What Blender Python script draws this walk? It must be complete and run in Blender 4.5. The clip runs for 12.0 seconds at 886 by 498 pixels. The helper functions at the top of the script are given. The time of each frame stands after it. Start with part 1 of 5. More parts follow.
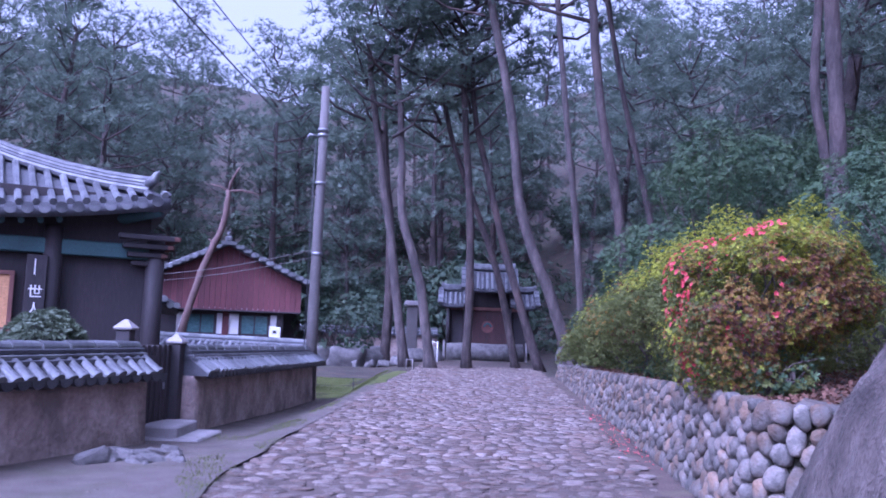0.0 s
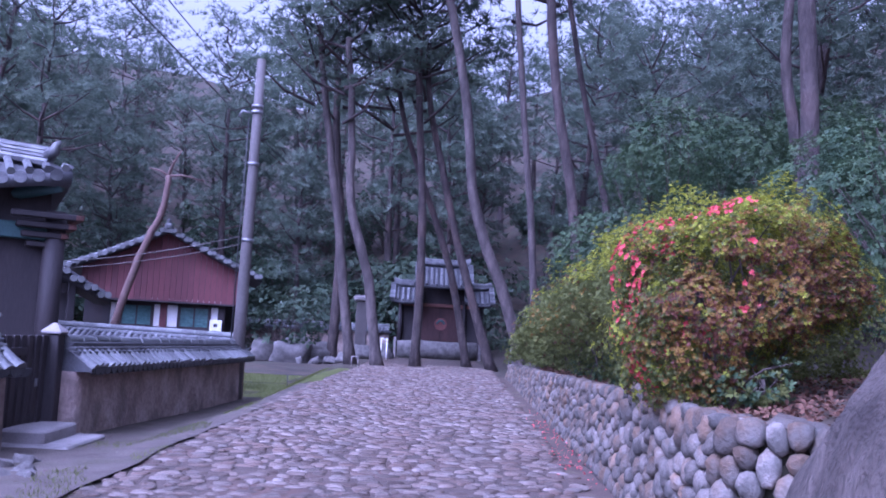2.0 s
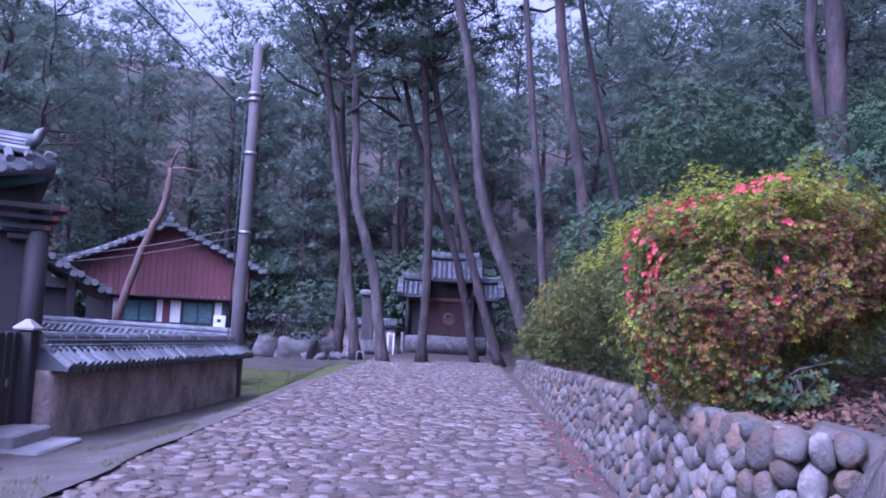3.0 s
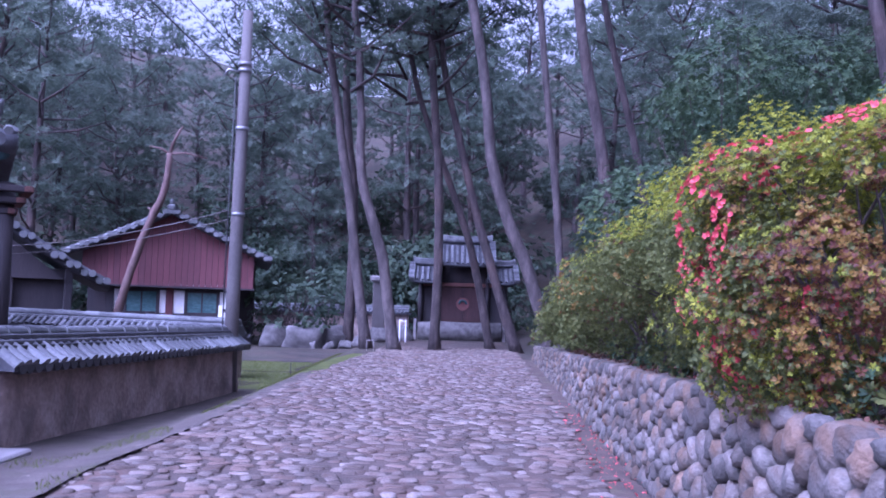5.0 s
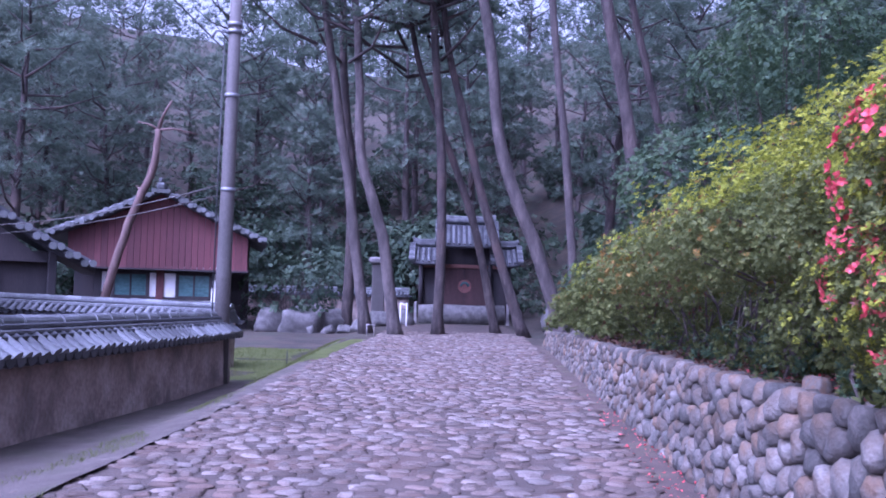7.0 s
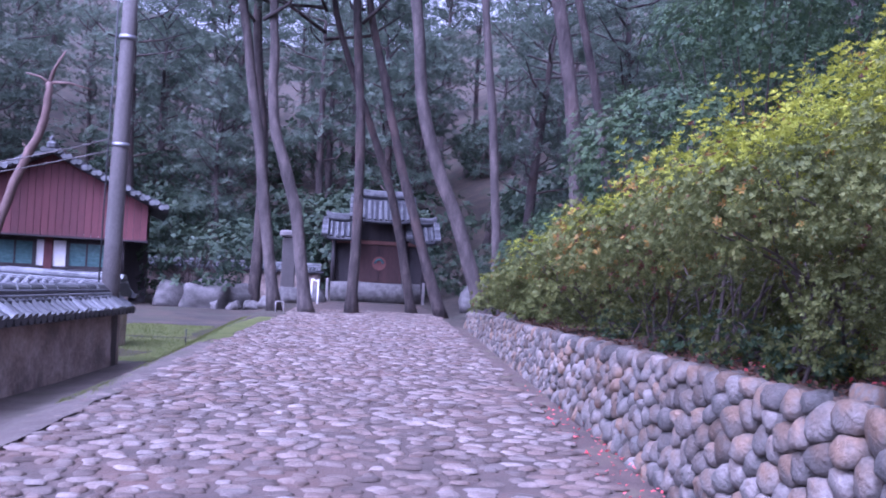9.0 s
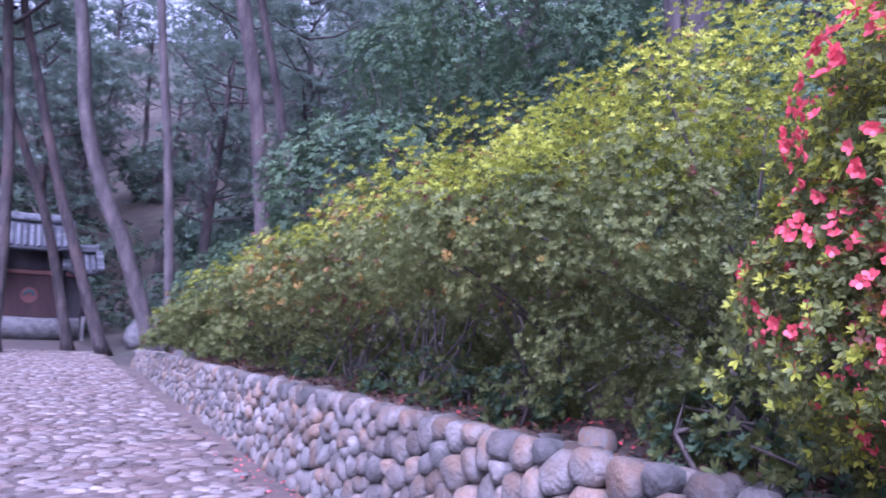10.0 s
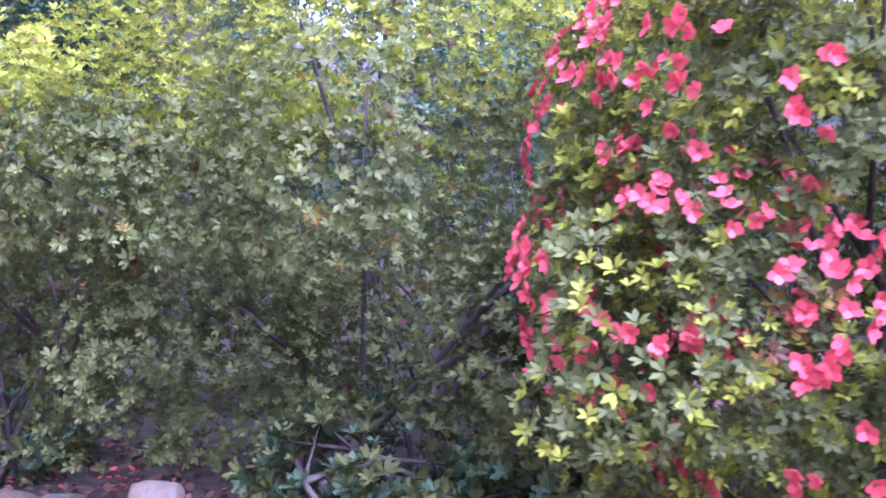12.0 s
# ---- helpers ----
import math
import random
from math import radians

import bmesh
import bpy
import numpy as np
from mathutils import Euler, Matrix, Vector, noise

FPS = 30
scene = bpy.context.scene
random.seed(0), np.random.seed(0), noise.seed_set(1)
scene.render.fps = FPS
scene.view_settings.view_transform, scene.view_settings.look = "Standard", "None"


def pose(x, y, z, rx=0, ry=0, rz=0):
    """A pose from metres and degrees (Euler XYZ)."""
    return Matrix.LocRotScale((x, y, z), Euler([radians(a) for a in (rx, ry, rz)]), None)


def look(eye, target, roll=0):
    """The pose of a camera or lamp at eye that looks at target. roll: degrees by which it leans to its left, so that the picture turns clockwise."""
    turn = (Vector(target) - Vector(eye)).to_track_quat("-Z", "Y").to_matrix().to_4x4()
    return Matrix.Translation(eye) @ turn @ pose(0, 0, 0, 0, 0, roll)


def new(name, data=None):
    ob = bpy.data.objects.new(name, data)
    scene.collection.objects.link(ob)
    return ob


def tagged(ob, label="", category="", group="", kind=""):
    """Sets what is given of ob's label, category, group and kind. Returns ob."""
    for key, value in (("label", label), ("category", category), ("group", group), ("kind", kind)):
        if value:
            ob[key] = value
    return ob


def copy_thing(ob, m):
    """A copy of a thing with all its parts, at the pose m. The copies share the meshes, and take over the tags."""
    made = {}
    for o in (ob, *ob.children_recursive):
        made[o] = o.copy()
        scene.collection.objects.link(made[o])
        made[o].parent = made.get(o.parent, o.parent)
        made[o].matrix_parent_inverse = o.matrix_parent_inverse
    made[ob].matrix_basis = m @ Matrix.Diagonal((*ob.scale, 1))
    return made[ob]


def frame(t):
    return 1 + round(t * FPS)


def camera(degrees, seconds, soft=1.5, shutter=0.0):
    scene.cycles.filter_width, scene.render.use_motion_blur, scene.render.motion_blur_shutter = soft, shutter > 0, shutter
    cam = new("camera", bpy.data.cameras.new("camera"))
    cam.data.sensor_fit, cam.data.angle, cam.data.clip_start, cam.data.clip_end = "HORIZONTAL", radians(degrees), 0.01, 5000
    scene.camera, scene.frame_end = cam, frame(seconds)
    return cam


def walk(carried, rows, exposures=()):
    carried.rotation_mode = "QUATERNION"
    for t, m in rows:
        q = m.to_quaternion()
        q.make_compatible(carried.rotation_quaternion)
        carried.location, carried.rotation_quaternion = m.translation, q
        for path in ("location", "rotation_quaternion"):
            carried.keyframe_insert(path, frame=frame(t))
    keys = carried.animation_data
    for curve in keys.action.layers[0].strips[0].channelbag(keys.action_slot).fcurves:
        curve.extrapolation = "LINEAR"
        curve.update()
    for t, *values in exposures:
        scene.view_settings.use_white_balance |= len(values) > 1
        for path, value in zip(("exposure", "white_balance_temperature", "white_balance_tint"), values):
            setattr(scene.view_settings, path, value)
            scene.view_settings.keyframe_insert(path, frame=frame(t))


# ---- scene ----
cam = camera(54.6, 12.0, soft=1.8, shutter=0.25)
PATH = [
    (0, (0.056, -0.007, 1.616), (0.025, 1.984, 1.798), 2.2),
    (0.5, (0.209, 0.457, 1.586), (0.214, 2.448, 1.772), 2.6),
    (1, (0.313, 0.882, 1.586), (0.348, 2.873, 1.768), 2.6),
    (1.5, (0.442, 1.255, 1.602), (0.5, 3.246, 1.786), 3.4),
    (2, (0.557, 1.595, 1.589), (0.614, 3.586, 1.77), 3.2),
    (2.5, (0.589, 1.955, 1.629), (0.641, 3.947, 1.803), 3.1),
    (3, (0.718, 2.393, 1.599), (0.752, 4.385, 1.766), 3.0),
    (5, (0.852, 3.993, 1.576), (0.854, 5.989, 1.71), 1.9),
    (5.5, (0.777, 4.445, 1.583), (0.781, 6.441, 1.703), 1.7),
    (6, (0.741, 4.793, 1.571), (0.743, 6.79, 1.685), 1.9),
    (6.5, (0.687, 5.174, 1.589), (0.69, 7.171, 1.698), 2.2),
    (7, (0.575, 5.593, 1.598), (0.588, 7.591, 1.69), 1.7),
    (7.2, (0.54, 5.728, 1.583), (0.553, 7.726, 1.672), 1.8),
    (8.8, (0.39, 6.97, 1.57), (0.595, 8.959, 1.614), 2.9),
    (9, (0.399, 7.149, 1.552), (0.621, 9.136, 1.603), 3.2),
    (9.5, (0.447, 7.528, 1.585), (1.003, 9.446, 1.698), 3.0),
    (10, (0.409, 7.905, 1.593), (1.337, 9.669, 1.753), 2.7),
    (10.5, (0.452, 8.249, 1.544), (1.592, 9.882, 1.731), 3.3),
    (11, (0.595, 8.607, 1.568), (2.126, 9.874, 1.792), 3.1),
    (11.5, (0.609, 8.986, 1.602), (2.412, 9.815, 1.849), 2.0),
    (12, (0.732, 9.334, 1.594), (2.568, 10.096, 1.808), 2.0),
]
EXPOSURES = [(0.0, -0.15, 4480, 49), (3.0, -0.25, 4480, 50), (6.0, -0.05, 4530, 50), (9.0, 0.12, 4650, 50), (10.5, 0.52, 4720, 50), (12.0, 1.0, 4640, 50)]
walk(cam, [(t, look(eye, target, roll)) for t, eye, target, roll in PATH], EXPOSURES)

# ---- world and sun ----
SUN_EL, SUN_AZ = 50.0, -140.0          # degrees; azimuth from +y, clockwise
world = bpy.data.worlds.new("sky")
scene.world = world
world.use_nodes = True
wn = world.node_tree
sky = wn.nodes.new("ShaderNodeTexSky")
sky.sky_type, sky.sun_disc = "NISHITA", False
sky.sun_elevation, sky.sun_rotation = radians(SUN_EL), radians(SUN_AZ)
sky.air_density, sky.dust_density, sky.ozone_density = 1.0, 10.0, 1.5
hazy = wn.nodes.new("ShaderNodeHueSaturation")     # thin overcast: the sky's blue is washed out
hazy.inputs["Saturation"].default_value, hazy.inputs["Value"].default_value = 0.1, 2.9
wn.links.new(sky.outputs[0], hazy.inputs["Color"])
wn.links.new(hazy.outputs[0], wn.nodes["Background"].inputs[0])
wn.nodes["Background"].inputs[1].default_value = 0.15
sun = new("sun", bpy.data.lights.new("sun", "SUN"))
sun.data.energy, sun.data.angle, sun.data.color = 0.45, radians(60), (1.0, 0.96, 0.9)
away = Vector((math.sin(radians(SUN_AZ)) * math.cos(radians(SUN_EL)), math.cos(radians(SUN_AZ)) * math.cos(radians(SUN_EL)), math.sin(radians(SUN_EL))))
sun.matrix_world = look(away * 100, (0, 0, 0))


# ---- materials ----
def material(name, colours, scale=6.0, rough=0.8, bump=0.3, fine=60.0, stretch=(1, 1, 1), per_piece=0.0, metal=0.0, dist=0.02, stain=None):
    """Two-scale noise colour, relief, optional stains and piece-to-piece change of tone."""
    m = bpy.data.materials.new(name)
    m.use_nodes = True
    n, l = m.node_tree.nodes, m.node_tree.links
    b = n["Principled BSDF"]
    tc = n.new("ShaderNodeTexCoord")
    mp = n.new("ShaderNodeMapping")
    mp.inputs["Scale"].default_value = stretch
    l.new(tc.outputs["Object"], mp.inputs[0])
    big = n.new("ShaderNodeTexNoise")
    big.inputs["Scale"].default_value, big.inputs["Detail"].default_value = scale, 6
    small = n.new("ShaderNodeTexNoise")
    small.inputs["Scale"].default_value, small.inputs["Detail"].default_value = fine, 5
    l.new(mp.outputs[0], big.inputs[0])
    l.new(mp.outputs[0], small.inputs[0])
    ramp = n.new("ShaderNodeValToRGB")
    ramp.color_ramp.elements[0].position, ramp.color_ramp.elements[1].position = 0.3, 0.7
    ramp.color_ramp.elements[0].color = (*colours[0], 1)
    ramp.color_ramp.elements[1].color = (*colours[-1], 1)
    for k, c in enumerate(colours[1:-1]):
        e = ramp.color_ramp.elements.new(0.3 + 0.4 * (k + 1) / (len(colours) - 1))
        e.color = (*c, 1)
    l.new(big.outputs[0], ramp.inputs[0])
    hsv = n.new("ShaderNodeHueSaturation")
    l.new(ramp.outputs[0], hsv.inputs["Color"])
    grain = n.new("ShaderNodeMapRange")
    grain.inputs[1].default_value, grain.inputs[2].default_value = 0.3, 0.7
    grain.inputs[3].default_value, grain.inputs[4].default_value = 0.78, 1.2
    l.new(small.outputs[0], grain.inputs[0])
    value = grain.outputs[0]
    if per_piece:
        info = n.new("ShaderNodeObjectInfo")
        geo = n.new("ShaderNodeNewGeometry")
        add = n.new("ShaderNodeMath")
        add.operation = "ADD"
        l.new(info.outputs["Random"], add.inputs[0])
        l.new(geo.outputs["Random Per Island"], add.inputs[1])
        fr = n.new("ShaderNodeMath")
        fr.operation = "FRACT"
        l.new(add.outputs[0], fr.inputs[0])
        pr = n.new("ShaderNodeMapRange")
        pr.inputs[3].default_value, pr.inputs[4].default_value = 1 - per_piece, 1 + per_piece
        l.new(fr.outputs[0], pr.inputs[0])
        mul = n.new("ShaderNodeMath")
        mul.operation = "MULTIPLY"
        l.new(pr.outputs[0], mul.inputs[0])
        l.new(value, mul.inputs[1])
        value = mul.outputs[0]
        hue = n.new("ShaderNodeMath")
        hue.operation = "MULTIPLY_ADD"
        m2 = n.new("ShaderNodeMath")
        m2.operation = "MULTIPLY"
        m2.inputs[1].default_value = 7.31
        l.new(fr.outputs[0], m2.inputs[0])
        f2 = n.new("ShaderNodeMath")
        f2.operation = "FRACT"
        l.new(m2.outputs[0], f2.inputs[0])
        # the ramp slides from piece to piece, so that stones differ in hue
        sh = n.new("ShaderNodeMath")
        sh.operation = "MULTIPLY_ADD"
        sh.inputs[1].default_value, sh.inputs[2].default_value = 0.34, -0.17
        l.new(f2.outputs[0], sh.inputs[0])
        ad = n.new("ShaderNodeMath")
        ad.operation = "ADD"
        l.new(big.outputs[0], ad.inputs[0])
        l.new(sh.outputs[0], ad.inputs[1])
        l.new(ad.outputs[0], ramp.inputs[0])
        n.remove(hue)
    l.new(value, hsv.inputs["Value"])
    colour = hsv.outputs[0]
    if stain:
        sn = n.new("ShaderNodeTexNoise")
        sn.inputs["Scale"].default_value, sn.inputs["Detail"].default_value = stain[1], 8
        l.new(tc.outputs["Object"], sn.inputs[0])
        sr = n.new("ShaderNodeMapRange")
        sr.inputs[1].default_value, sr.inputs[2].default_value = 0.52, 0.66
        sr.inputs[4].default_value = stain[2]
        l.new(sn.outputs[0], sr.inputs[0])
        mx = n.new("ShaderNodeMix")
        mx.data_type = "RGBA"
        l.new(sr.outputs[0], mx.inputs[0])
        l.new(colour, mx.inputs[6])
        mx.inputs[7].default_value = (*stain[0], 1)
        colour = mx.outputs[2]
    l.new(colour, b.inputs["Base Color"])
    b.inputs["Roughness"].default_value, b.inputs["Metallic"].default_value = rough, metal
    if bump:
        bp = n.new("ShaderNodeBump")
        bp.inputs["Strength"].default_value, bp.inputs["Distance"].default_value = bump, dist
        sm = n.new("ShaderNodeMath")
        sm.operation = "ADD"
        l.new(big.outputs[0], sm.inputs[0])
        l.new(small.outputs[0], sm.inputs[1])
        l.new(sm.outputs[0], bp.inputs["Height"])
        l.new(bp.outputs[0], b.inputs["Normal"])
    return m


def leaf_material(name, colours, rough=0.45, through_light=0.3):
    """Leaves: each leaf takes its own tone between the colours; some light passes through."""
    m = bpy.data.materials.new(name)
    m.use_nodes = True
    n, l = m.node_tree.nodes, m.node_tree.links
    b, out = n["Principled BSDF"], n["Material Output"]
    geo = n.new("ShaderNodeNewGeometry")
    tc = n.new("ShaderNodeTexCoord")
    nz = n.new("ShaderNodeTexNoise")
    nz.inputs["Scale"].default_value = 1.6
    l.new(tc.outputs["Object"], nz.inputs[0])
    mixf = n.new("ShaderNodeMath")
    mixf.operation = "MULTIPLY_ADD"
    mixf.inputs[1].default_value = 0.55
    l.new(geo.outputs["Random Per Island"], mixf.inputs[0])
    half = n.new("ShaderNodeMapRange")
    half.inputs[1].default_value, half.inputs[2].default_value = 0.3, 0.7
    half.inputs[4].default_value = 0.45
    l.new(nz.outputs[0], half.inputs[0])
    l.new(half.outputs[0], mixf.inputs[2])
    ramp = n.new("ShaderNodeValToRGB")
    els = ramp.color_ramp.elements
    els[0].color, els[1].color = (*colours[0], 1), (*colours[-1], 1)
    for k, c in enumerate(colours[1:-1]):
        els.new((k + 1) / (len(colours) - 1)).color = (*c, 1)
    l.new(mixf.outputs[0], ramp.inputs[0])
    l.new(ramp.outputs[0], b.inputs["Base Color"])
    b.inputs["Roughness"].default_value = rough
    b.inputs["Specular IOR Level"].default_value = 0.22
    tr = n.new("ShaderNodeBsdfTranslucent")
    l.new(ramp.outputs[0], tr.inputs[0])
    mx = n.new("ShaderNodeMixShader")
    mx.inputs[0].default_value = through_light
    l.new(b.outputs[0], mx.inputs[1])
    l.new(tr.outputs[0], mx.inputs[2])
    l.new(mx.outputs[0], out.inputs["Surface"])
    return m


M_SOIL = material("forest_soil", [(0.022, 0.018, 0.013), (0.042, 0.031, 0.021), (0.068, 0.047, 0.031)], 1.2, 0.95, 0.6, 25, stain=((0.04, 0.045, 0.025), 0.5, 0.6))
M_DIRT = material("path_dirt", [(0.065, 0.05, 0.042), (0.11, 0.088, 0.074)], 2.5, 0.95, 0.9, 40, stain=((0.06, 0.055, 0.035), 1.6, 0.7))
M_BED = material("road_bed", [(0.05, 0.037, 0.03), (0.085, 0.06, 0.048)], 2.0, 0.95, 0.6, 40, stain=((0.12, 0.066, 0.047), 0.7, 0.5))
M_STRIP = material("red_soil", [(0.06, 0.042, 0.034), (0.1, 0.066, 0.053)], 4.0, 0.95, 0.6, 50, stain=((0.1, 0.09, 0.05), 2.0, 0.6))
M_COBBLE = material("cobble_stone", [(0.07, 0.047, 0.036), (0.108, 0.082, 0.067), (0.165, 0.137, 0.12)], 3.0, 0.85, 0.6, 45, per_piece=0.36, stain=((0.13, 0.085, 0.065), 1.1, 0.65))
M_FIELD = material("field_stone", [(0.14, 0.09, 0.058), (0.125, 0.098, 0.078), (0.145, 0.125, 0.11), (0.072, 0.064, 0.056)], 4.5, 0.85, 0.7, 45, per_piece=0.46, stain=((0.1, 0.095, 0.085), 6, 0.5))
M_ROCK = material("granite", [(0.04, 0.03, 0.026), (0.09, 0.07, 0.06), (0.15, 0.12, 0.104)], 7, 0.92, 1.0, 80, (1.6, 1, 0.45), stain=((0.045, 0.035, 0.03), 3, 0.7), dist=0.09)
M_ROCK_DARK = material("dark_rock", [(0.07, 0.065, 0.06), (0.16, 0.145, 0.14)], 4.0, 0.9, 0.9, 25)
M_PLASTER = material("earth_plaster", [(0.2, 0.15, 0.13), (0.3, 0.23, 0.2), (0.4, 0.32, 0.28)], 2.2, 0.95, 0.9, 14, stain=((0.13, 0.1, 0.09), 1.8, 0.7), dist=0.04)
M_TILE = material("roof_tile", [(0.04, 0.04, 0.043), (0.08, 0.08, 0.086), (0.15, 0.15, 0.158)], 3.0, 0.55, 0.3, 35, per_piece=0.25, stain=((0.1, 0.11, 0.09), 3.0, 0.5))
M_TILE_DARK = material("roof_tile_dark", [(0.035, 0.035, 0.04), (0.07, 0.07, 0.076)], 3.0, 0.6, 0.3, 35, per_piece=0.2)
M_WOOD_DARK = material("dark_timber", [(0.018, 0.015, 0.017), (0.04, 0.03, 0.031)], 2.0, 0.7, 0.3, 40, (1, 1, 0.15))
M_WOOD_RED = material("maroon_boards", [(0.09, 0.028, 0.031), (0.125, 0.038, 0.041)], 1.0, 0.75, 0.2, 30, (1, 1, 0.1), per_piece=0.12)
M_WOOD_BROWN = material("brown_timber", [(0.14, 0.06, 0.045), (0.2, 0.09, 0.07)], 2.0, 0.7, 0.3, 40, (1, 1, 0.15))
M_GREEN = material("painted_green_timber", [(0.03, 0.07, 0.07), (0.05, 0.11, 0.11)], 2.0, 0.6, 0.2, 30)
M_WHITE = material("white_plaster", [(0.68, 0.66, 0.64), (0.8, 0.79, 0.77)], 2.0, 0.9, 0.2, 40, stain=((0.55, 0.52, 0.48), 2.0, 0.5))
M_PAPER = material("amber_paper", [(0.55, 0.28, 0.12), (0.62, 0.34, 0.16)], 3.0, 0.9, 0.1, 40)
M_CONCRETE = material("pole_concrete", [(0.078, 0.069, 0.065), (0.118, 0.104, 0.098)], 1.5, 0.9, 0.3, 60, (1, 1, 0.3), stain=((0.11, 0.1, 0.095), 1.5, 0.5))
M_STEP = material("step_granite", [(0.19, 0.17, 0.165), (0.28, 0.255, 0.25)], 3, 0.85, 0.4, 70)
M_BLACK = material("black_cable", [(0.02, 0.02, 0.022), (0.03, 0.03, 0.03)], 5, 0.6, 0.0)
M_STEEL = material("galvanised_steel", [(0.2, 0.2, 0.21), (0.28, 0.28, 0.29)], 8, 0.55, 0.1, 60, metal=0.8)
M_BARK = material("pine_bark", [(0.022, 0.017, 0.016), (0.045, 0.034, 0.031), (0.08, 0.061, 0.055)], 5.0, 0.95, 1.0, 22, (1, 1, 0.3), dist=0.05, stain=((0.11, 0.07, 0.058), 0.6, 0.5))
M_BARK_PALE = material("pale_bark", [(0.036, 0.029, 0.027), (0.065, 0.052, 0.048), (0.11, 0.088, 0.08)], 4.0, 0.95, 0.9, 22, (1, 1, 0.3), dist=0.04)
M_BARK_RED = material("red_pine_bark", [(0.09, 0.055, 0.047), (0.155, 0.1, 0.086)], 4.0, 0.9, 0.7, 25, (1, 1, 0.4))
M_TWIG = material("twig", [(0.045, 0.033, 0.027), (0.09, 0.068, 0.057)], 8, 0.9, 0.4, 50)
L_PINE = leaf_material("pine_needles", [(0.07, 0.1, 0.08), (0.115, 0.15, 0.11), (0.16, 0.19, 0.13)], 0.4, 0.5)
L_CAMELLIA = leaf_material("evergreen_leaves", [(0.032, 0.06, 0.034), (0.058, 0.095, 0.045), (0.095, 0.135, 0.056)], 0.55, 0.3)
L_GREEN = leaf_material("azalea_leaves", [(0.055, 0.07, 0.022), (0.11, 0.125, 0.034), (0.18, 0.185, 0.05)], 0.58, 0.4)
# new growth; the light on the bush tops is put into this bright tone too
L_YOUNG_LIT = leaf_material("azalea_young_lit_leaves", [(0.16, 0.19, 0.025), (0.28, 0.3, 0.028), (0.41, 0.4, 0.042)], 0.6, 0.45)
L_OCHRE = leaf_material("azalea_ochre_leaves", [(0.13, 0.065, 0.018), (0.22, 0.125, 0.026), (0.3, 0.2, 0.036)], 0.5, 0.35)
L_RUST = leaf_material("azalea_rust_leaves", [(0.06, 0.028, 0.022), (0.12, 0.045, 0.03), (0.2, 0.08, 0.035)], 0.5, 0.35)
L_UNDER = leaf_material("undergrowth_leaves", [(0.03, 0.05, 0.035), (0.055, 0.08, 0.05), (0.085, 0.115, 0.065)], 0.5, 0.3)
L_CLIPPED = leaf_material("clipped_leaves", [(0.06, 0.08, 0.05), (0.14, 0.17, 0.1)], 0.5, 0.2)
L_GRASS = leaf_material("grass_blades", [(0.08, 0.1, 0.028), (0.16, 0.175, 0.055)], 0.6, 0.35)
L_FLOWER = leaf_material("azalea_petals", [(0.5, 0.05, 0.06), (0.66, 0.1, 0.11), (0.76, 0.19, 0.19)], 0.5, 0.35)
L_LITTER = leaf_material("leaf_litter", [(0.055, 0.03, 0.02), (0.12, 0.06, 0.04), (0.19, 0.105, 0.068)], 0.8, 0.1)


# ---- mesh helpers ----
def thing(name, at=(0, 0, 0), label="", category="", group="", kind="", turn=0.0):
    ob = new(name)
    ob.matrix_basis = pose(*at, 0, 0, turn)
    ob.empty_display_size = 0.2
    return tagged(ob, label, category, group, kind)


def mesh_of(name, verts, faces, mats, smooth=False, slots=None):
    me = bpy.data.meshes.new(name)
    me.from_pydata([tuple(v) for v in verts], [], faces)
    for m in (mats if isinstance(mats, (list, tuple)) else [mats]):
        me.materials.append(m)
    if smooth:
        me.polygons.foreach_set("use_smooth", [True] * len(me.polygons))
    if slots is not None:
        me.polygons.foreach_set("material_index", slots)
    return me


def fast_mesh(name, v, f, mat, smooth=False):
    """A mesh from numpy arrays: v (n, 3), f (m, k), all faces with k corners."""
    me = bpy.data.meshes.new(name)
    m, k = f.shape
    me.vertices.add(len(v))
    me.vertices.foreach_set("co", np.asarray(v, np.float32).ravel())
    me.loops.add(m * k)
    me.loops.foreach_set("vertex_index", np.asarray(f, np.int32).ravel())
    me.polygons.add(m)
    me.polygons.foreach_set("loop_start", np.arange(0, m * k, k, dtype=np.int32))
    me.update(calc_edges=True)
    me.materials.append(mat)
    if smooth:
        me.polygons.foreach_set("use_smooth", np.ones(m, bool))
    return me


def under(name, me, parent, m=None, label=""):
    ob = new(name, me)
    ob.parent = parent
    if m is not None:
        ob.matrix_basis = m
    if label:
        ob["label"] = label
    return ob


def part(name, bm, mat, parent, label="", smooth=False):
    me = bpy.data.meshes.new(name)
    bm.to_mesh(me)
    bm.free()
    me.materials.append(mat)
    if smooth:
        me.polygons.foreach_set("use_smooth", [True] * len(me.polygons))
    return under(name, me, parent, None, label)


def box(x0, x1, y0, y1, z0, z1, bevel=0.01, bm=None):
    bm = bm or bmesh.new()
    g = bmesh.ops.create_cube(bm, size=1)
    for v in g["verts"]:
        v.co = Vector((x0 + (v.co.x + 0.5) * (x1 - x0), y0 + (v.co.y + 0.5) * (y1 - y0), z0 + (v.co.z + 0.5) * (z1 - z0)))
    if bevel:
        edges = list({e for v in g["verts"] for e in v.link_edges})
        bmesh.ops.bevel(bm, geom=edges, offset=bevel, segments=1, affect="EDGES")
    return bm


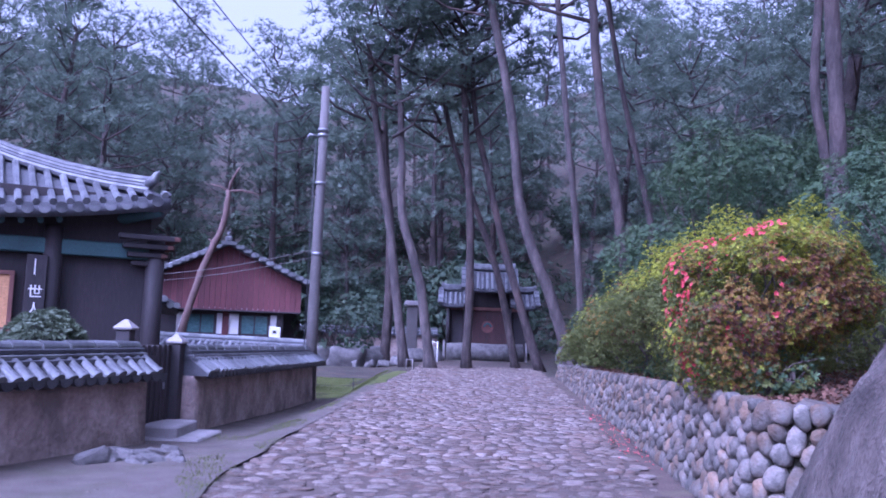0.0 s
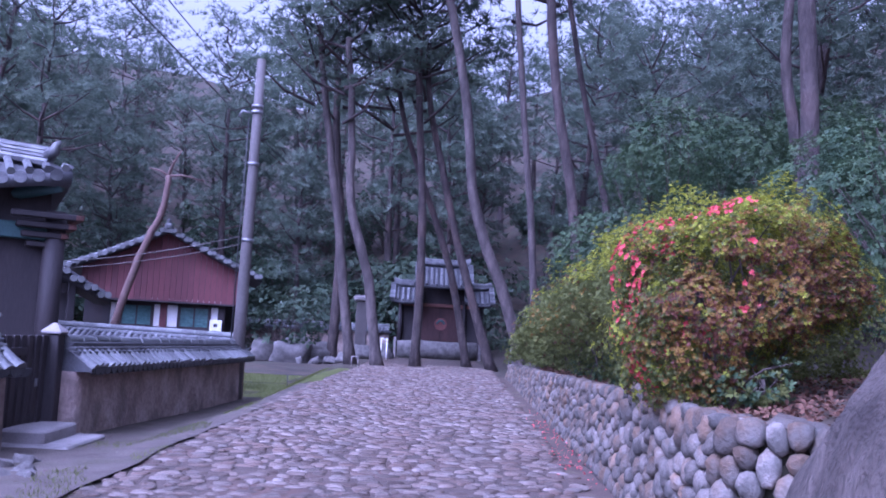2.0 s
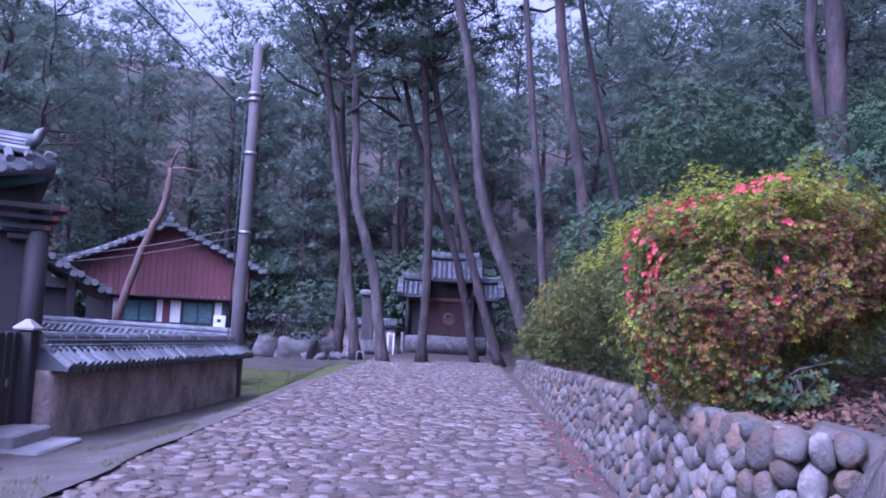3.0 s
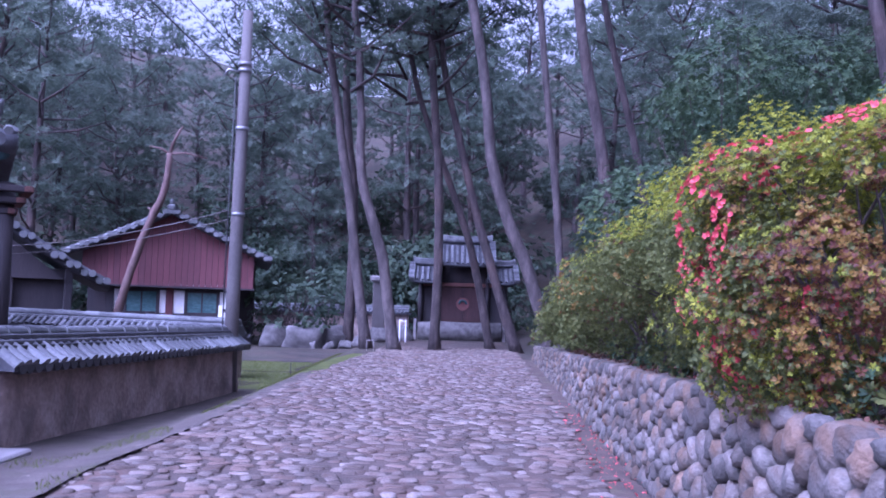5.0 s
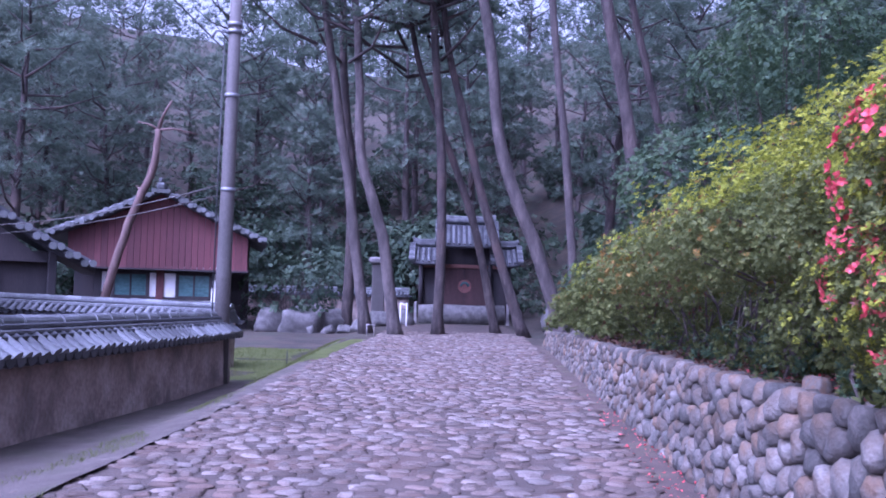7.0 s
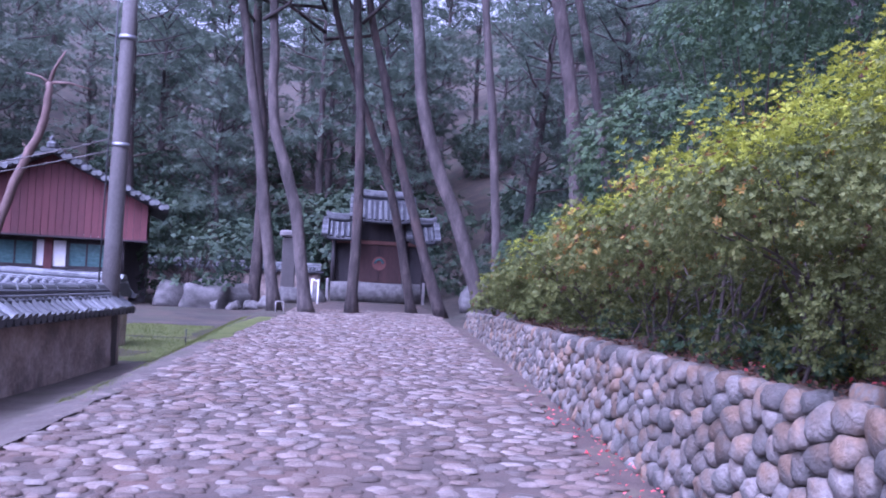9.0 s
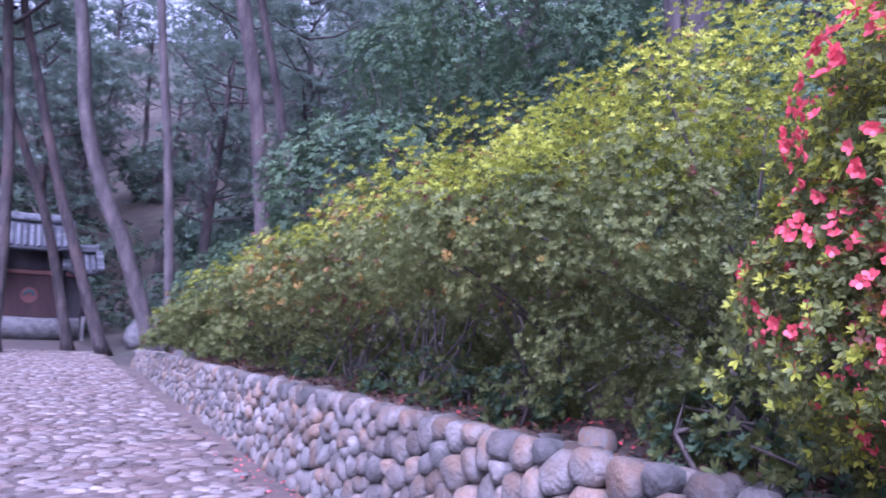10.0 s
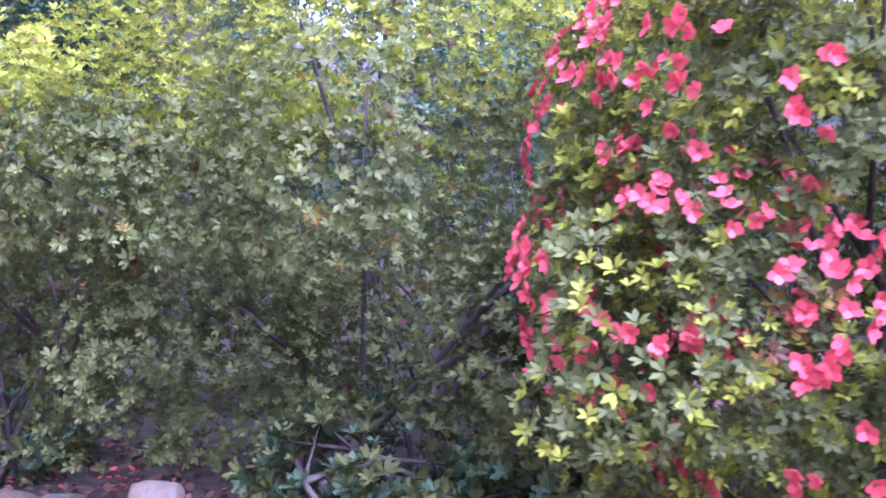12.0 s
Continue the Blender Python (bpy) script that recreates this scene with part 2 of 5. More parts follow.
def tube(points, radii, sides=8, cap=True, half=False):
    """Vertices and faces of a round bar along points; half: the upper half alone."""
    pts = [Vector(p) for p in points]
    verts, faces = [], []
    span = math.pi if half else 2 * math.pi
    count = sides + 1 if half else sides
    for i, p in enumerate(pts):
        d = (pts[min(i + 1, len(pts) - 1)] - pts[max(i - 1, 0)]).normalized()
        ref = Vector((0, 0, 1)) if abs(d.z) < 0.9 else Vector((0, 1, 0))
        a = d.cross(ref).normalized()
        b = a.cross(d).normalized()
        for k in range(count):
            t = span * k / sides
            verts.append(p + (a * math.cos(t) + b * math.sin(t)) * radii[i])
    for i in range(len(pts) - 1):
        for k in range(sides):
            k2 = k + 1 if half else (k + 1) % count
            faces.append((i * count + k, i * count + k2, (i + 1) * count + k2, (i + 1) * count + k))
    if cap:
        faces.append(tuple(range(count))[::-1])
        faces.append(tuple(range((len(pts) - 1) * count, len(pts) * count)))
    return verts, faces


def join(pieces):
    verts, faces = [], []
    for v, f in pieces:
        o = len(verts)
        verts += v
        faces += [tuple(i + o for i in q) for q in f]
    return verts, faces


def frames_along(normals, rng):
    """Rotation matrices whose z axis is each normal, spun at random about it."""
    n = normals / np.linalg.norm(normals, axis=1, keepdims=True)
    r = rng.normal(size=n.shape)
    a = np.cross(n, r)
    a /= np.linalg.norm(a, axis=1, keepdims=True)
    b = np.cross(n, a)
    return np.stack([a, b, n], axis=2)


def scattered(name, tv, tf, locs, rots, sizes, mat):
    v = np.einsum("nij,kj->nki", rots, tv) * np.asarray(sizes)[:, None, None] + locs[:, None, :]
    f = tf[None] + (np.arange(len(locs)) * len(tv))[:, None, None]
    return fast_mesh(name, v.reshape(-1, 3), f.reshape(-1, tf.shape[1]), mat)


def whorl(count, width, lift, tip=1.0):
    """A rosette of leaves, each one a six-cornered blade."""
    v, f = [], []
    for i in range(count):
        a = 2 * math.pi * i / count + (i % 2) * 0.25
        c, s = math.cos(a), math.sin(a)
        le = tip * (1.0 if i % 2 else 0.8)
        o = len(v)
        for r, w, z in ((0.06, 0.0, 0), (0.38, width, lift * 0.55), (0.78, width * 0.8, lift * 0.95), (1.0, 0.0, lift), (0.78, -width * 0.8, lift * 0.95), (0.38, -width, lift * 0.55)):
            v.append((c * r * le - s * w, s * r * le + c * w, z))
        f.append([o + k for k in range(6)])
    return np.array(v), np.array(f)


def needle_tuft(count, seed):
    r = np.random.default_rng(seed)
    v, f = [], []
    for i in range(count):
        a = 2 * math.pi * i / count + r.uniform(-0.3, 0.3)
        e = r.uniform(0.1, 1.0)
        d = np.array([math.cos(a) * math.cos(e), math.sin(a) * math.cos(e), math.sin(e)])
        s = np.array([-math.sin(a), math.cos(a), 0]) * 0.075
        o = len(v)
        v += [-s, s, d * r.uniform(0.8, 1.1)]
        f.append([o, o + 1, o + 2])
    return np.array(v), np.array(f)


def lumpy(subdiv, seed, rough=0.22, flat=0.0, scale=1.1):
    """A worn stone of about unit size."""
    bm = bmesh.new()
    bmesh.ops.create_icosphere(bm, subdivisions=subdiv, radius=0.5)
    off = Vector((seed * 7.7, seed * 3.1, -seed * 5.3))
    for v in bm.verts:
        k = noise.noise(v.co * scale * 2 + off) + 0.25 * noise.noise(v.co * scale * 5.5 + off)
        c = v.co.copy()
        # squarer than a ball
        c = Vector([math.copysign(abs(x * 2) ** 0.62, x) / 2 for x in c])
        v.co = c * (1 + rough * k)
        if flat and v.co.z > flat:
            v.co.z = flat + (v.co.z - flat) * 0.3
    return bm


def to_mesh(name, bm, mat, smooth=True):
    me = bpy.data.meshes.new(name)
    bm.to_mesh(me)
    bm.free()
    me.materials.append(mat)
    if smooth:
        me.polygons.foreach_set("use_smooth", [True] * len(me.polygons))
    return me


def arrays(me):
    v = np.empty(len(me.vertices) * 3, np.float32)
    me.vertices.foreach_get("co", v)
    f = np.empty(len(me.loops), np.int32)
    me.loops.foreach_get("vertex_index", f)
    return v.reshape(-1, 3).astype(float), f.reshape(len(me.polygons), -1)


# ---- the lie of the land ----
def road_right(y):
    return 2.04 + 0.053 * min(max(y, -20), 40)


def smooth(t):
    t = min(max(t, 0.0), 1.0)
    return t * t * (3 - 2 * t)


def bank_top(y):
    return 1.06 - 0.62 * min(max((y - 8.5) / 22, 0.0), 1.0)


def land(x, y):
    u = x - road_right(y)
    road = -0.14 * smooth((y - 28) / 10)
    left = -0.06 - 0.4 * smooth((y - 8) / 16)
    if u < 0.12:
        z = road - 0.04
        if x < -2.2:
            k = smooth((-2.2 - x) / 0.9)
            z = z * (1 - k) + min(left, road) * k
    else:
        turn = min(max(7.5 - y, 0) / 0.75, 1.0)                 # the wall bends round into the boulder here
        step = smooth((u - 0.16 - 0.75 * (1 - math.sqrt(1 - turn * turn))) / 0.25) * smooth((32 - y) / 3) * smooth((y - 6.95) / 0.25)
        rise = 0.16 * max(u - 0.4, 0) + 0.26 * max(u - 5, 0)
        z = road - 0.04 + step * bank_top(y) + rise
    front = max(0, y - 58)
    z += 0.36 * front - 0.30 * max(0, y - 190)
    if y > 20:
        z += 0.25 * max(0, -24 - x) * smooth((y - 20) / 30)
    far = max(abs(x) - 130, 0)
    z = min(z, 55 + 0.02 * z)
    return max(z - 0.35 * far, -3.0)


def ground_sheet():
    near_u = [-3.2, -2.6, -2.0, -1.5, -1, -0.5, 0, 0.1, 0.16, 0.24, 0.32, 0.4, 0.5, 0.6, 0.7, 0.85, 1.0, 1.2, 1.6, 2.2, 3, 4, 5, 6.5, 8, 10, 13, 16, 20, 25, 32, 40, 55, 75, 100, 140, 200, 300, 500, 900, 1800]
    left_u = [-1800, -900, -500, -300, -200, -140, -100, -75, -55, -45, -38, -32, -28, -24, -20, -17, -14, -12, -10, -9, -8, -7.2, -6.5, -6, -5.5, -5.1, -4.7, -4.3, -4, -3.6]
    us = left_u + near_u
    ys = [-1800, -800, -400, -200, -100, -60, -40, -25, -15, -10, -6, -3] + [i * 0.6 for i in range(0, 12)] + [6.75, 6.85, 6.95, 7.05, 7.15, 7.25, 7.35, 7.45, 7.6] + [i * 0.6 for i in range(13, 75)] + [46, 48, 50, 53, 56, 58, 60, 64, 70, 78, 88, 100, 115, 135, 160, 190, 230, 300, 420, 700, 1200, 2200]
    verts, faces = [], []
    for y in ys:
        for u in us:
            x = u + road_right(y)
            z = land(x, y)
            if u > 0.5 or u < -7:
                z += 0.10 * noise.noise(Vector((x * 0.5, y * 0.5, 0))) + 0.03 * noise.noise(Vector((x * 2, y * 2, 3)))
            verts.append((x, y, z))
    w = len(us)
    for j in range(len(ys) - 1):
        for i in range(w - 1):
            a = j * w + i
            faces.append((a, a + 1, a + w + 1, a + w))
    return mesh_of("ground", verts, faces, M_SOIL, True)


tagged(new("ground", ground_sheet()), "brown forest floor and bank strewn with litter", "ground", kind="structure")


def sheet(name, x_of, y0, y1, step, columns, z_of, mat):
    verts, faces = [], []
    rows = int((y1 - y0) / step)
    for j in range(rows + 1):
        y = y0 + (y1 - y0) * j / rows
        a, b = x_of(y)
        for i in range(columns + 1):
            x = a + (b - a) * i / columns
            verts.append((x, y, z_of(x, y)))
    w = columns + 1
    for j in range(rows):
        for i in range(columns):
            k = j * w + i
            faces.append((k, k + 1, k + w + 1, k + w))
    return new(name, mesh_of(name, verts, faces, mat, True))


def road_z(x, y):
    return -0.14 * smooth((y - 28) / 10) - 0.06 * smooth((-1.6 - x) / 1.0)


def left_edge(y):
    return -2.45 + 0.047 * max(0, min(y, 34) - 12) + 0.16 * noise.noise(Vector((0, y * 0.7, 0))) + 0.08 * noise.noise(Vector((4, y * 2.7, 0)))


road = tagged(sheet("road", lambda y: (left_edge(y) - 0.05, road_right(y) - 0.28), -8, 47, 0.5, 14, lambda x, y: road_z(x, y) + 0.0 + 0.01 * noise.noise(Vector((x, y, 1))), M_BED), "cobbled path of rounded stones set in brown earth", "road", kind="structure")
strip = tagged(sheet("verge_strip", lambda y: (road_right(y) - 0.29, road_right(y) + 0.13), -8, 32, 0.4, 4, lambda x, y: road_z(x, y) - 0.012 + 0.02 * noise.noise(Vector((x * 3, y * 3, 5))), M_STRIP), "reddish bare soil strip along the stone wall", "ground", kind="structure")
verge = tagged(sheet("verge", lambda y: (-4.6 - 0.02 * y, left_edge(y) + 0.16), -8, 23.5, 0.5, 8, lambda x, y: max(land(x, y), road_z(x, y) - 0.4) + 0.035 + 0.01 * noise.noise(Vector((x * 2, y * 2, 9))), M_DIRT), "pale bare dirt verge below the tiled wall", "ground", kind="structure")
lawn = tagged(sheet("lawn", lambda y: (-6.5, left_edge(y) - 0.05), 23.6, 33, 0.5, 10, lambda x, y: land(x, y) + 0.02, L_GRASS), "small green lawn beside the cobbled path", "lawn", kind="structure")
rng = np.random.default_rng(5)


def grass(name, spots, size, label):
    blade_v = np.array([(-0.06, 0, 0), (0.06, 0, 0), (0.03, 0.1, 0.6), (0.0, 0.28, 1.0), (-0.03, 0.1, 0.6)])
    blade_f = np.array([[0, 1, 2, 3, 4]])
    nrm = rng.normal(size=(len(spots), 3)) * 0.35 + np.array([0, 0, 1])
    me = scattered(name, blade_v, blade_f, spots, frames_along(nrm, rng), rng.uniform(0.6, 1.2, len(spots)) * size, L_GRASS)
    return tagged(new(name, me), label, "grass", kind="stuff")


def spots_on(n, x0, x1, y0, y1, keep=lambda x, y: True):
    out = []
    while len(out) < n:
        x, y = rng.uniform(x0, x1), rng.uniform(y0, y1)
        if keep(x, y):
            out.append((x, y, land(x, y) + 0.035))
    return np.array(out)


grass("lawn_grass", spots_on(9000, -5.5, -2.2, 23.6, 32.5, lambda x, y: x < left_edge(y)), 0.06, "short green lawn grass")
grass("verge_grass", spots_on(2600, -3.9, -2.25, 7, 24, lambda x, y: noise.noise(Vector((x * 1.2, y * 0.6, 2))) + 0.5 * smooth((x + 3.2) / 0.6) - 0.25 * smooth((-3.3 - x)) > 0.5), 0.045, "tufts of yellow-green grass along the path edge")

# ---- trees ----
TUFT_V, TUFT_F = needle_tuft(7, 3)


def crown_mesh(name, seed, radius, height, pads, per_pad, size):
    """Flat uneven pads of needle tufts, with gaps between, and where each pad sits."""
    r = np.random.default_rng(seed)
    locs, nrm, hubs = [], [], []
    for i in range(pads):
        t = (i + r.uniform(0, 0.8)) / pads
        a = i * 2.4 + r.uniform(-0.5, 0.5)
        reach = radius * (1.05 - 0.75 * t) * r.uniform(0.35, 1.0)
        hub = np.array([math.cos(a) * reach, math.sin(a) * reach, height * (t - 0.15) + r.uniform(-0.3, 0.3)])
        hubs.append(hub)
        rad = radius * r.uniform(0.22, 0.42)
        p = r.normal(size=(per_pad, 3)) * np.array([rad * 0.6, rad * 0.6, rad * 0.16])
        p[:, 2] += 0.12 * rad * np.cos(np.linalg.norm(p[:, :2], axis=1) / rad * 2)
        locs.append(hub + p)
        nrm.append(p * np.array([0.5, 0.5, 0.2]) + np.array([0, 0, 0.8]) + r.normal(size=p.shape) * 0.3)
    locs, nrm = np.vstack(locs), np.vstack(nrm)
    me = scattered(name, TUFT_V, TUFT_F, locs, frames_along(nrm, r), r.uniform(0.7, 1.3, len(locs)) * size, L_PINE)
    return me, hubs


LOW_CROWNS = [crown_mesh("lower_crown", 31 + k, 2.8, 4.5, 12, 34, 0.39) for k in range(3)]
CROWNS = [crown_mesh("crown", 11 + k, 2.6 + 0.35 * k, 5.5 + 0.7 * k, 20, 41, 0.35) for k in range(4)]


def limb_mesh(hubs, seed, mat):
    r = random.Random(seed)
    pieces = []
    for h in hubs:
        z0 = h[2] - 0.9 - r.random() * 0.5
        mid = (h[0] * 0.5 + r.uniform(-0.2, 0.2), h[1] * 0.5 + r.uniform(-0.2, 0.2), z0 + 0.35)
        pieces.append(tube([(0, 0, z0), mid, tuple(h)], [0.06, 0.045, 0.015], 5, False))
    v, f = join(pieces)
    return mesh_of("branchwork", v, f, mat, True)


BOUGHS = [limb_mesh(c[1], 60 + k, M_BARK) for k, c in enumerate(CROWNS)]
LOW_BOUGHS = [limb_mesh(c[1], 80 + k, M_BARK) for k, c in enumerate(LOW_CROWNS)]


def trunk_mesh(points, r0, r1, mat, seed, sides=10):
    """A tapered, slightly crooked trunk through points, with a flared foot."""
    pts = [Vector(p) for p in points]
    dense, n = [], len(pts)
    for i in range(n - 1):
        a, b, c, d = pts[max(i - 1, 0)], pts[i], pts[i + 1], pts[min(i + 2, n - 1)]
        for k in range(5):
            t = k / 5
            dense.append(0.5 * ((2 * b) + (c - a) * t + (2 * a - 5 * b + 4 * c - d) * t * t + (3 * b - a - 3 * c + d) * t ** 3))
    dense.append(pts[-1])
    radii = []
    for i, p in enumerate(dense):
        t = i / (len(dense) - 1)
        radii.append((r0 + (r1 - r0) * t) * (1 + 0.5 * max(0, 1 - t * 14)) * (1 + 0.06 * noise.noise(Vector((seed, i * 0.8, 0)))))
        dense[i] = p + Vector((noise.noise(Vector((seed, i * 0.5, 5))), noise.noise(Vector((seed, i * 0.5, 9))), 0)) * r0 * 0.25 * (t > 0.02)
    v, f = tube(dense, radii, sides)
    for k, p in enumerate(v):
        c = noise.noise(Vector((p.x * 3, p.y * 3, p.z * 1.5)))
        v[k] = p + (p - dense[k // sides]) * 0.12 * c
    return mesh_of("trunk", v, f, mat, True)


def pine(base, points, r0, r1, mat=None, crown=0, size=1.3, label="tall pine with bare brown trunk and dark crown", drop=0.8):
    """A pine whose trunk runs through points, given relative to its base."""
    t = thing("pine_tree", base, label, "tree", "pines of the grove")
    under("trunk", trunk_mesh(points, r0, r1, mat or M_BARK, base[0] + base[1], 12), t)
    top = points[-1]
    m = Matrix.Translation((top[0], top[1], top[2] - drop)) @ pose(0, 0, 0, 0, 0, base[0] * 77) @ Matrix.Scale(size, 4)
    under("branchwork", BOUGHS[crown], t, m)
    under("crown", CROWNS[crown][0], t, m)
    return t


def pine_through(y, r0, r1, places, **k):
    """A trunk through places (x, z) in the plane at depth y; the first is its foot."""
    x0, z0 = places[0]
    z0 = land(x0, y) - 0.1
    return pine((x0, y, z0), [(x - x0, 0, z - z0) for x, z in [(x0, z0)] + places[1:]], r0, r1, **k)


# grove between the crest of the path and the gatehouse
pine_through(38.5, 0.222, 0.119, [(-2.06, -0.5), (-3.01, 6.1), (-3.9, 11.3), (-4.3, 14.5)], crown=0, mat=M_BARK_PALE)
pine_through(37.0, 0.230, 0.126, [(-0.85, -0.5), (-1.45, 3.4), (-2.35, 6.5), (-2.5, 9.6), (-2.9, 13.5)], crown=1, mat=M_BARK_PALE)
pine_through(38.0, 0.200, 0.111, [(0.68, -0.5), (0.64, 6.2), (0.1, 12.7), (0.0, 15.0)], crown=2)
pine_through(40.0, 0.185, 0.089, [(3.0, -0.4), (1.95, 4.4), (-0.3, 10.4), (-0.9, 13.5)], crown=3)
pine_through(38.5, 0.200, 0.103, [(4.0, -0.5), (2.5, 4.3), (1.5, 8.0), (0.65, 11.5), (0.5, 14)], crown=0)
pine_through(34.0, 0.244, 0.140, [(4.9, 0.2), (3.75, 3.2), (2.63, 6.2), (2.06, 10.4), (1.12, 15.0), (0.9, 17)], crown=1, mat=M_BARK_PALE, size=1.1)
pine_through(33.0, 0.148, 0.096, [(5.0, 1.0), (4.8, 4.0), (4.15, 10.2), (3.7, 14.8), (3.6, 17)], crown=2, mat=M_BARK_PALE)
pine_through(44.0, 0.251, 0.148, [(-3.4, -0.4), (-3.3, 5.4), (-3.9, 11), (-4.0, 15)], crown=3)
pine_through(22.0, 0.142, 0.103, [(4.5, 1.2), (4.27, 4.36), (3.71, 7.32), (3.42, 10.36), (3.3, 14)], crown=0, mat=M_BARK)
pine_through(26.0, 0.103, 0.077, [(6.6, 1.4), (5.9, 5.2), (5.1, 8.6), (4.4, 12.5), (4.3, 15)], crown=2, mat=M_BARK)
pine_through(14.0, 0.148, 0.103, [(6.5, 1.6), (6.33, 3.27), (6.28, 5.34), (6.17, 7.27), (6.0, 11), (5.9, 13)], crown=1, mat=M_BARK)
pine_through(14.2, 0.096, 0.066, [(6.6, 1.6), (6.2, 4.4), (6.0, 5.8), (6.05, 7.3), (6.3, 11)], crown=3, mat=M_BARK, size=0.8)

# the dead red pine with two bare arms
dead = thing("dead_pine", (-12.75, 40.0, -0.55), "dead reddish pine trunk with two bare arms", "tree")
under("trunk", trunk_mesh([(0, 0, 0), (0.1, 0, 1.3), (0.95, 0, 4.45), (1.7, 0, 6.3), (1.92, 0, 7.4), (1.93, 0, 8.2)], 0.2, 0.12, M_BARK_RED, 4.0), dead)
for pts, r in (([(1.93, 0, 8.1), (2.05, 0, 8.6), (2.3, 0, 9.15), (2.45, 0, 9.4)], 0.09), ([(1.93, 0, 8.2), (1.6, 0, 8.4), (1.1, 0, 8.5)], 0.06), ([(1.93, 0, 8.2), (2.6, 0, 8.25), (3.55, 0, 8.05)], 0.06), ([(1.4, 0, 5.7), (1.15, 0, 5.9)], 0.06)):
    v, f = tube(pts, [r * (1 - 0.6 * i / (len(pts) - 1)) for i in range(len(pts))], 7)
    under("arm", mesh_of("arm", v, f, M_BARK_RED, True), dead)

# forest on the hill
rnd = random.Random(21)
MODELS = []
for k in range(5):
    h = 9.5 + 1.3 * k
    lean = rnd.uniform(-1.2, 1.2)
    MODELS.append(pine((-30 - 7 * k, 74 + 3 * k, land(-30 - 7 * k, 74 + 3 * k) - 0.2), [(0, 0, 0), (lean * 0.2, 0.2, h * 0.35), (lean * 0.7, 0.1, h * 0.7), (lean, 0, h)], 0.22 + 0.02 * k, 0.09, crown=k % 4, size=1.15, mat=M_BARK, label="tall hillside pine with dark green layered crown", drop=1.0 + 0.6 * (k % 3)))
    low = Matrix.Translation((lean * 0.6, 0.1, h * 0.5)) @ pose(0, 0, 0, 0, 0, 140) @ Matrix.Scale(1.0, 4)
    under("lower_crown", LOW_CROWNS[k % 3][0], MODELS[-1], low)
    under("branchwork", LOW_BOUGHS[k % 3], MODELS[-1], low)
    MODELS[-1]["group"] = "pines of the hillside forest"
planted = []


def plant(x, y, apart):
    if any((x - a) ** 2 + (y - b) ** 2 < apart * apart for a, b in planted):
        return
    planted.append((x, y))
    s = rnd.uniform(0.8, 1.2)
    copy_thing(rnd.choice(MODELS), pose(x, y, land(x, y) - 0.2, rnd.uniform(-3, 3), rnd.uniform(-4, 4), rnd.uniform(0, 360)) @ Matrix.Diagonal((s, s, s * rnd.uniform(0.9, 1.15), 1)))


for _ in range(210):
    plant(rnd.uniform(-45, 40), rnd.uniform(58, 108), 4.6)
for _ in range(60):
    plant(rnd.uniform(-42, -17), rnd.uniform(44, 60), 4.5)
for _ in range(60):
    plant(rnd.uniform(8.5, 34), rnd.uniform(16, 58), 4.0)
for _ in range(14):
    plant(rnd.uniform(9, 22), rnd.uniform(-6, 16), 4.0)


# ---- shrubs ----
def lobes_surface(lobes, count, rng, depth=0.25):
    """Points and outward directions on the joint outside of several round lobes."""
    c = np.array([l[:3] for l in lobes])
    r = np.array([l[3:6] for l in lobes])
    area = r.mean(axis=1) ** 2
    pick = rng.choice(len(lobes), size=count * 3, p=area / area.sum())
    d = rng.normal(size=(count * 3, 3))
    d /= np.linalg.norm(d, axis=1, keepdims=True)
    p = c[pick] + d * r[pick] * (1 - depth * rng.random((count * 3, 1)) ** 2)
    q = np.linalg.norm((p[:, None, :] - c[None]) / r[None], axis=2)
    q[np.arange(len(p)), pick] = 9
    ok = q.min(axis=1) > 0.88
    return p[ok][:count], d[ok][:count]


AZ_V, AZ_F = whorl(7, 0.17, 0.62)


def plain_whorl(count, width, lift):
    v, f = [], []
    for i in range(count):
        a = 2 * math.pi * i / count + (i % 2) * 0.25
        c, s = math.cos(a), math.sin(a)
        o = len(v)
        for r, w, z in ((0.05, 0.0, 0), (0.55, width, lift * 0.7), (1.0, 0.0, lift), (0.55, -width, lift * 0.7)):
            v.append((c * r - s * w, s * r + c * w, z))
        f.append([o + k for k in range(4)])
    return np.array(v), np.array(f)


BROAD_V, BROAD_F = plain_whorl(4, 0.3, 0.25)
FAR_V, FAR_F = plain_whorl(6, 0.22, 0.6)


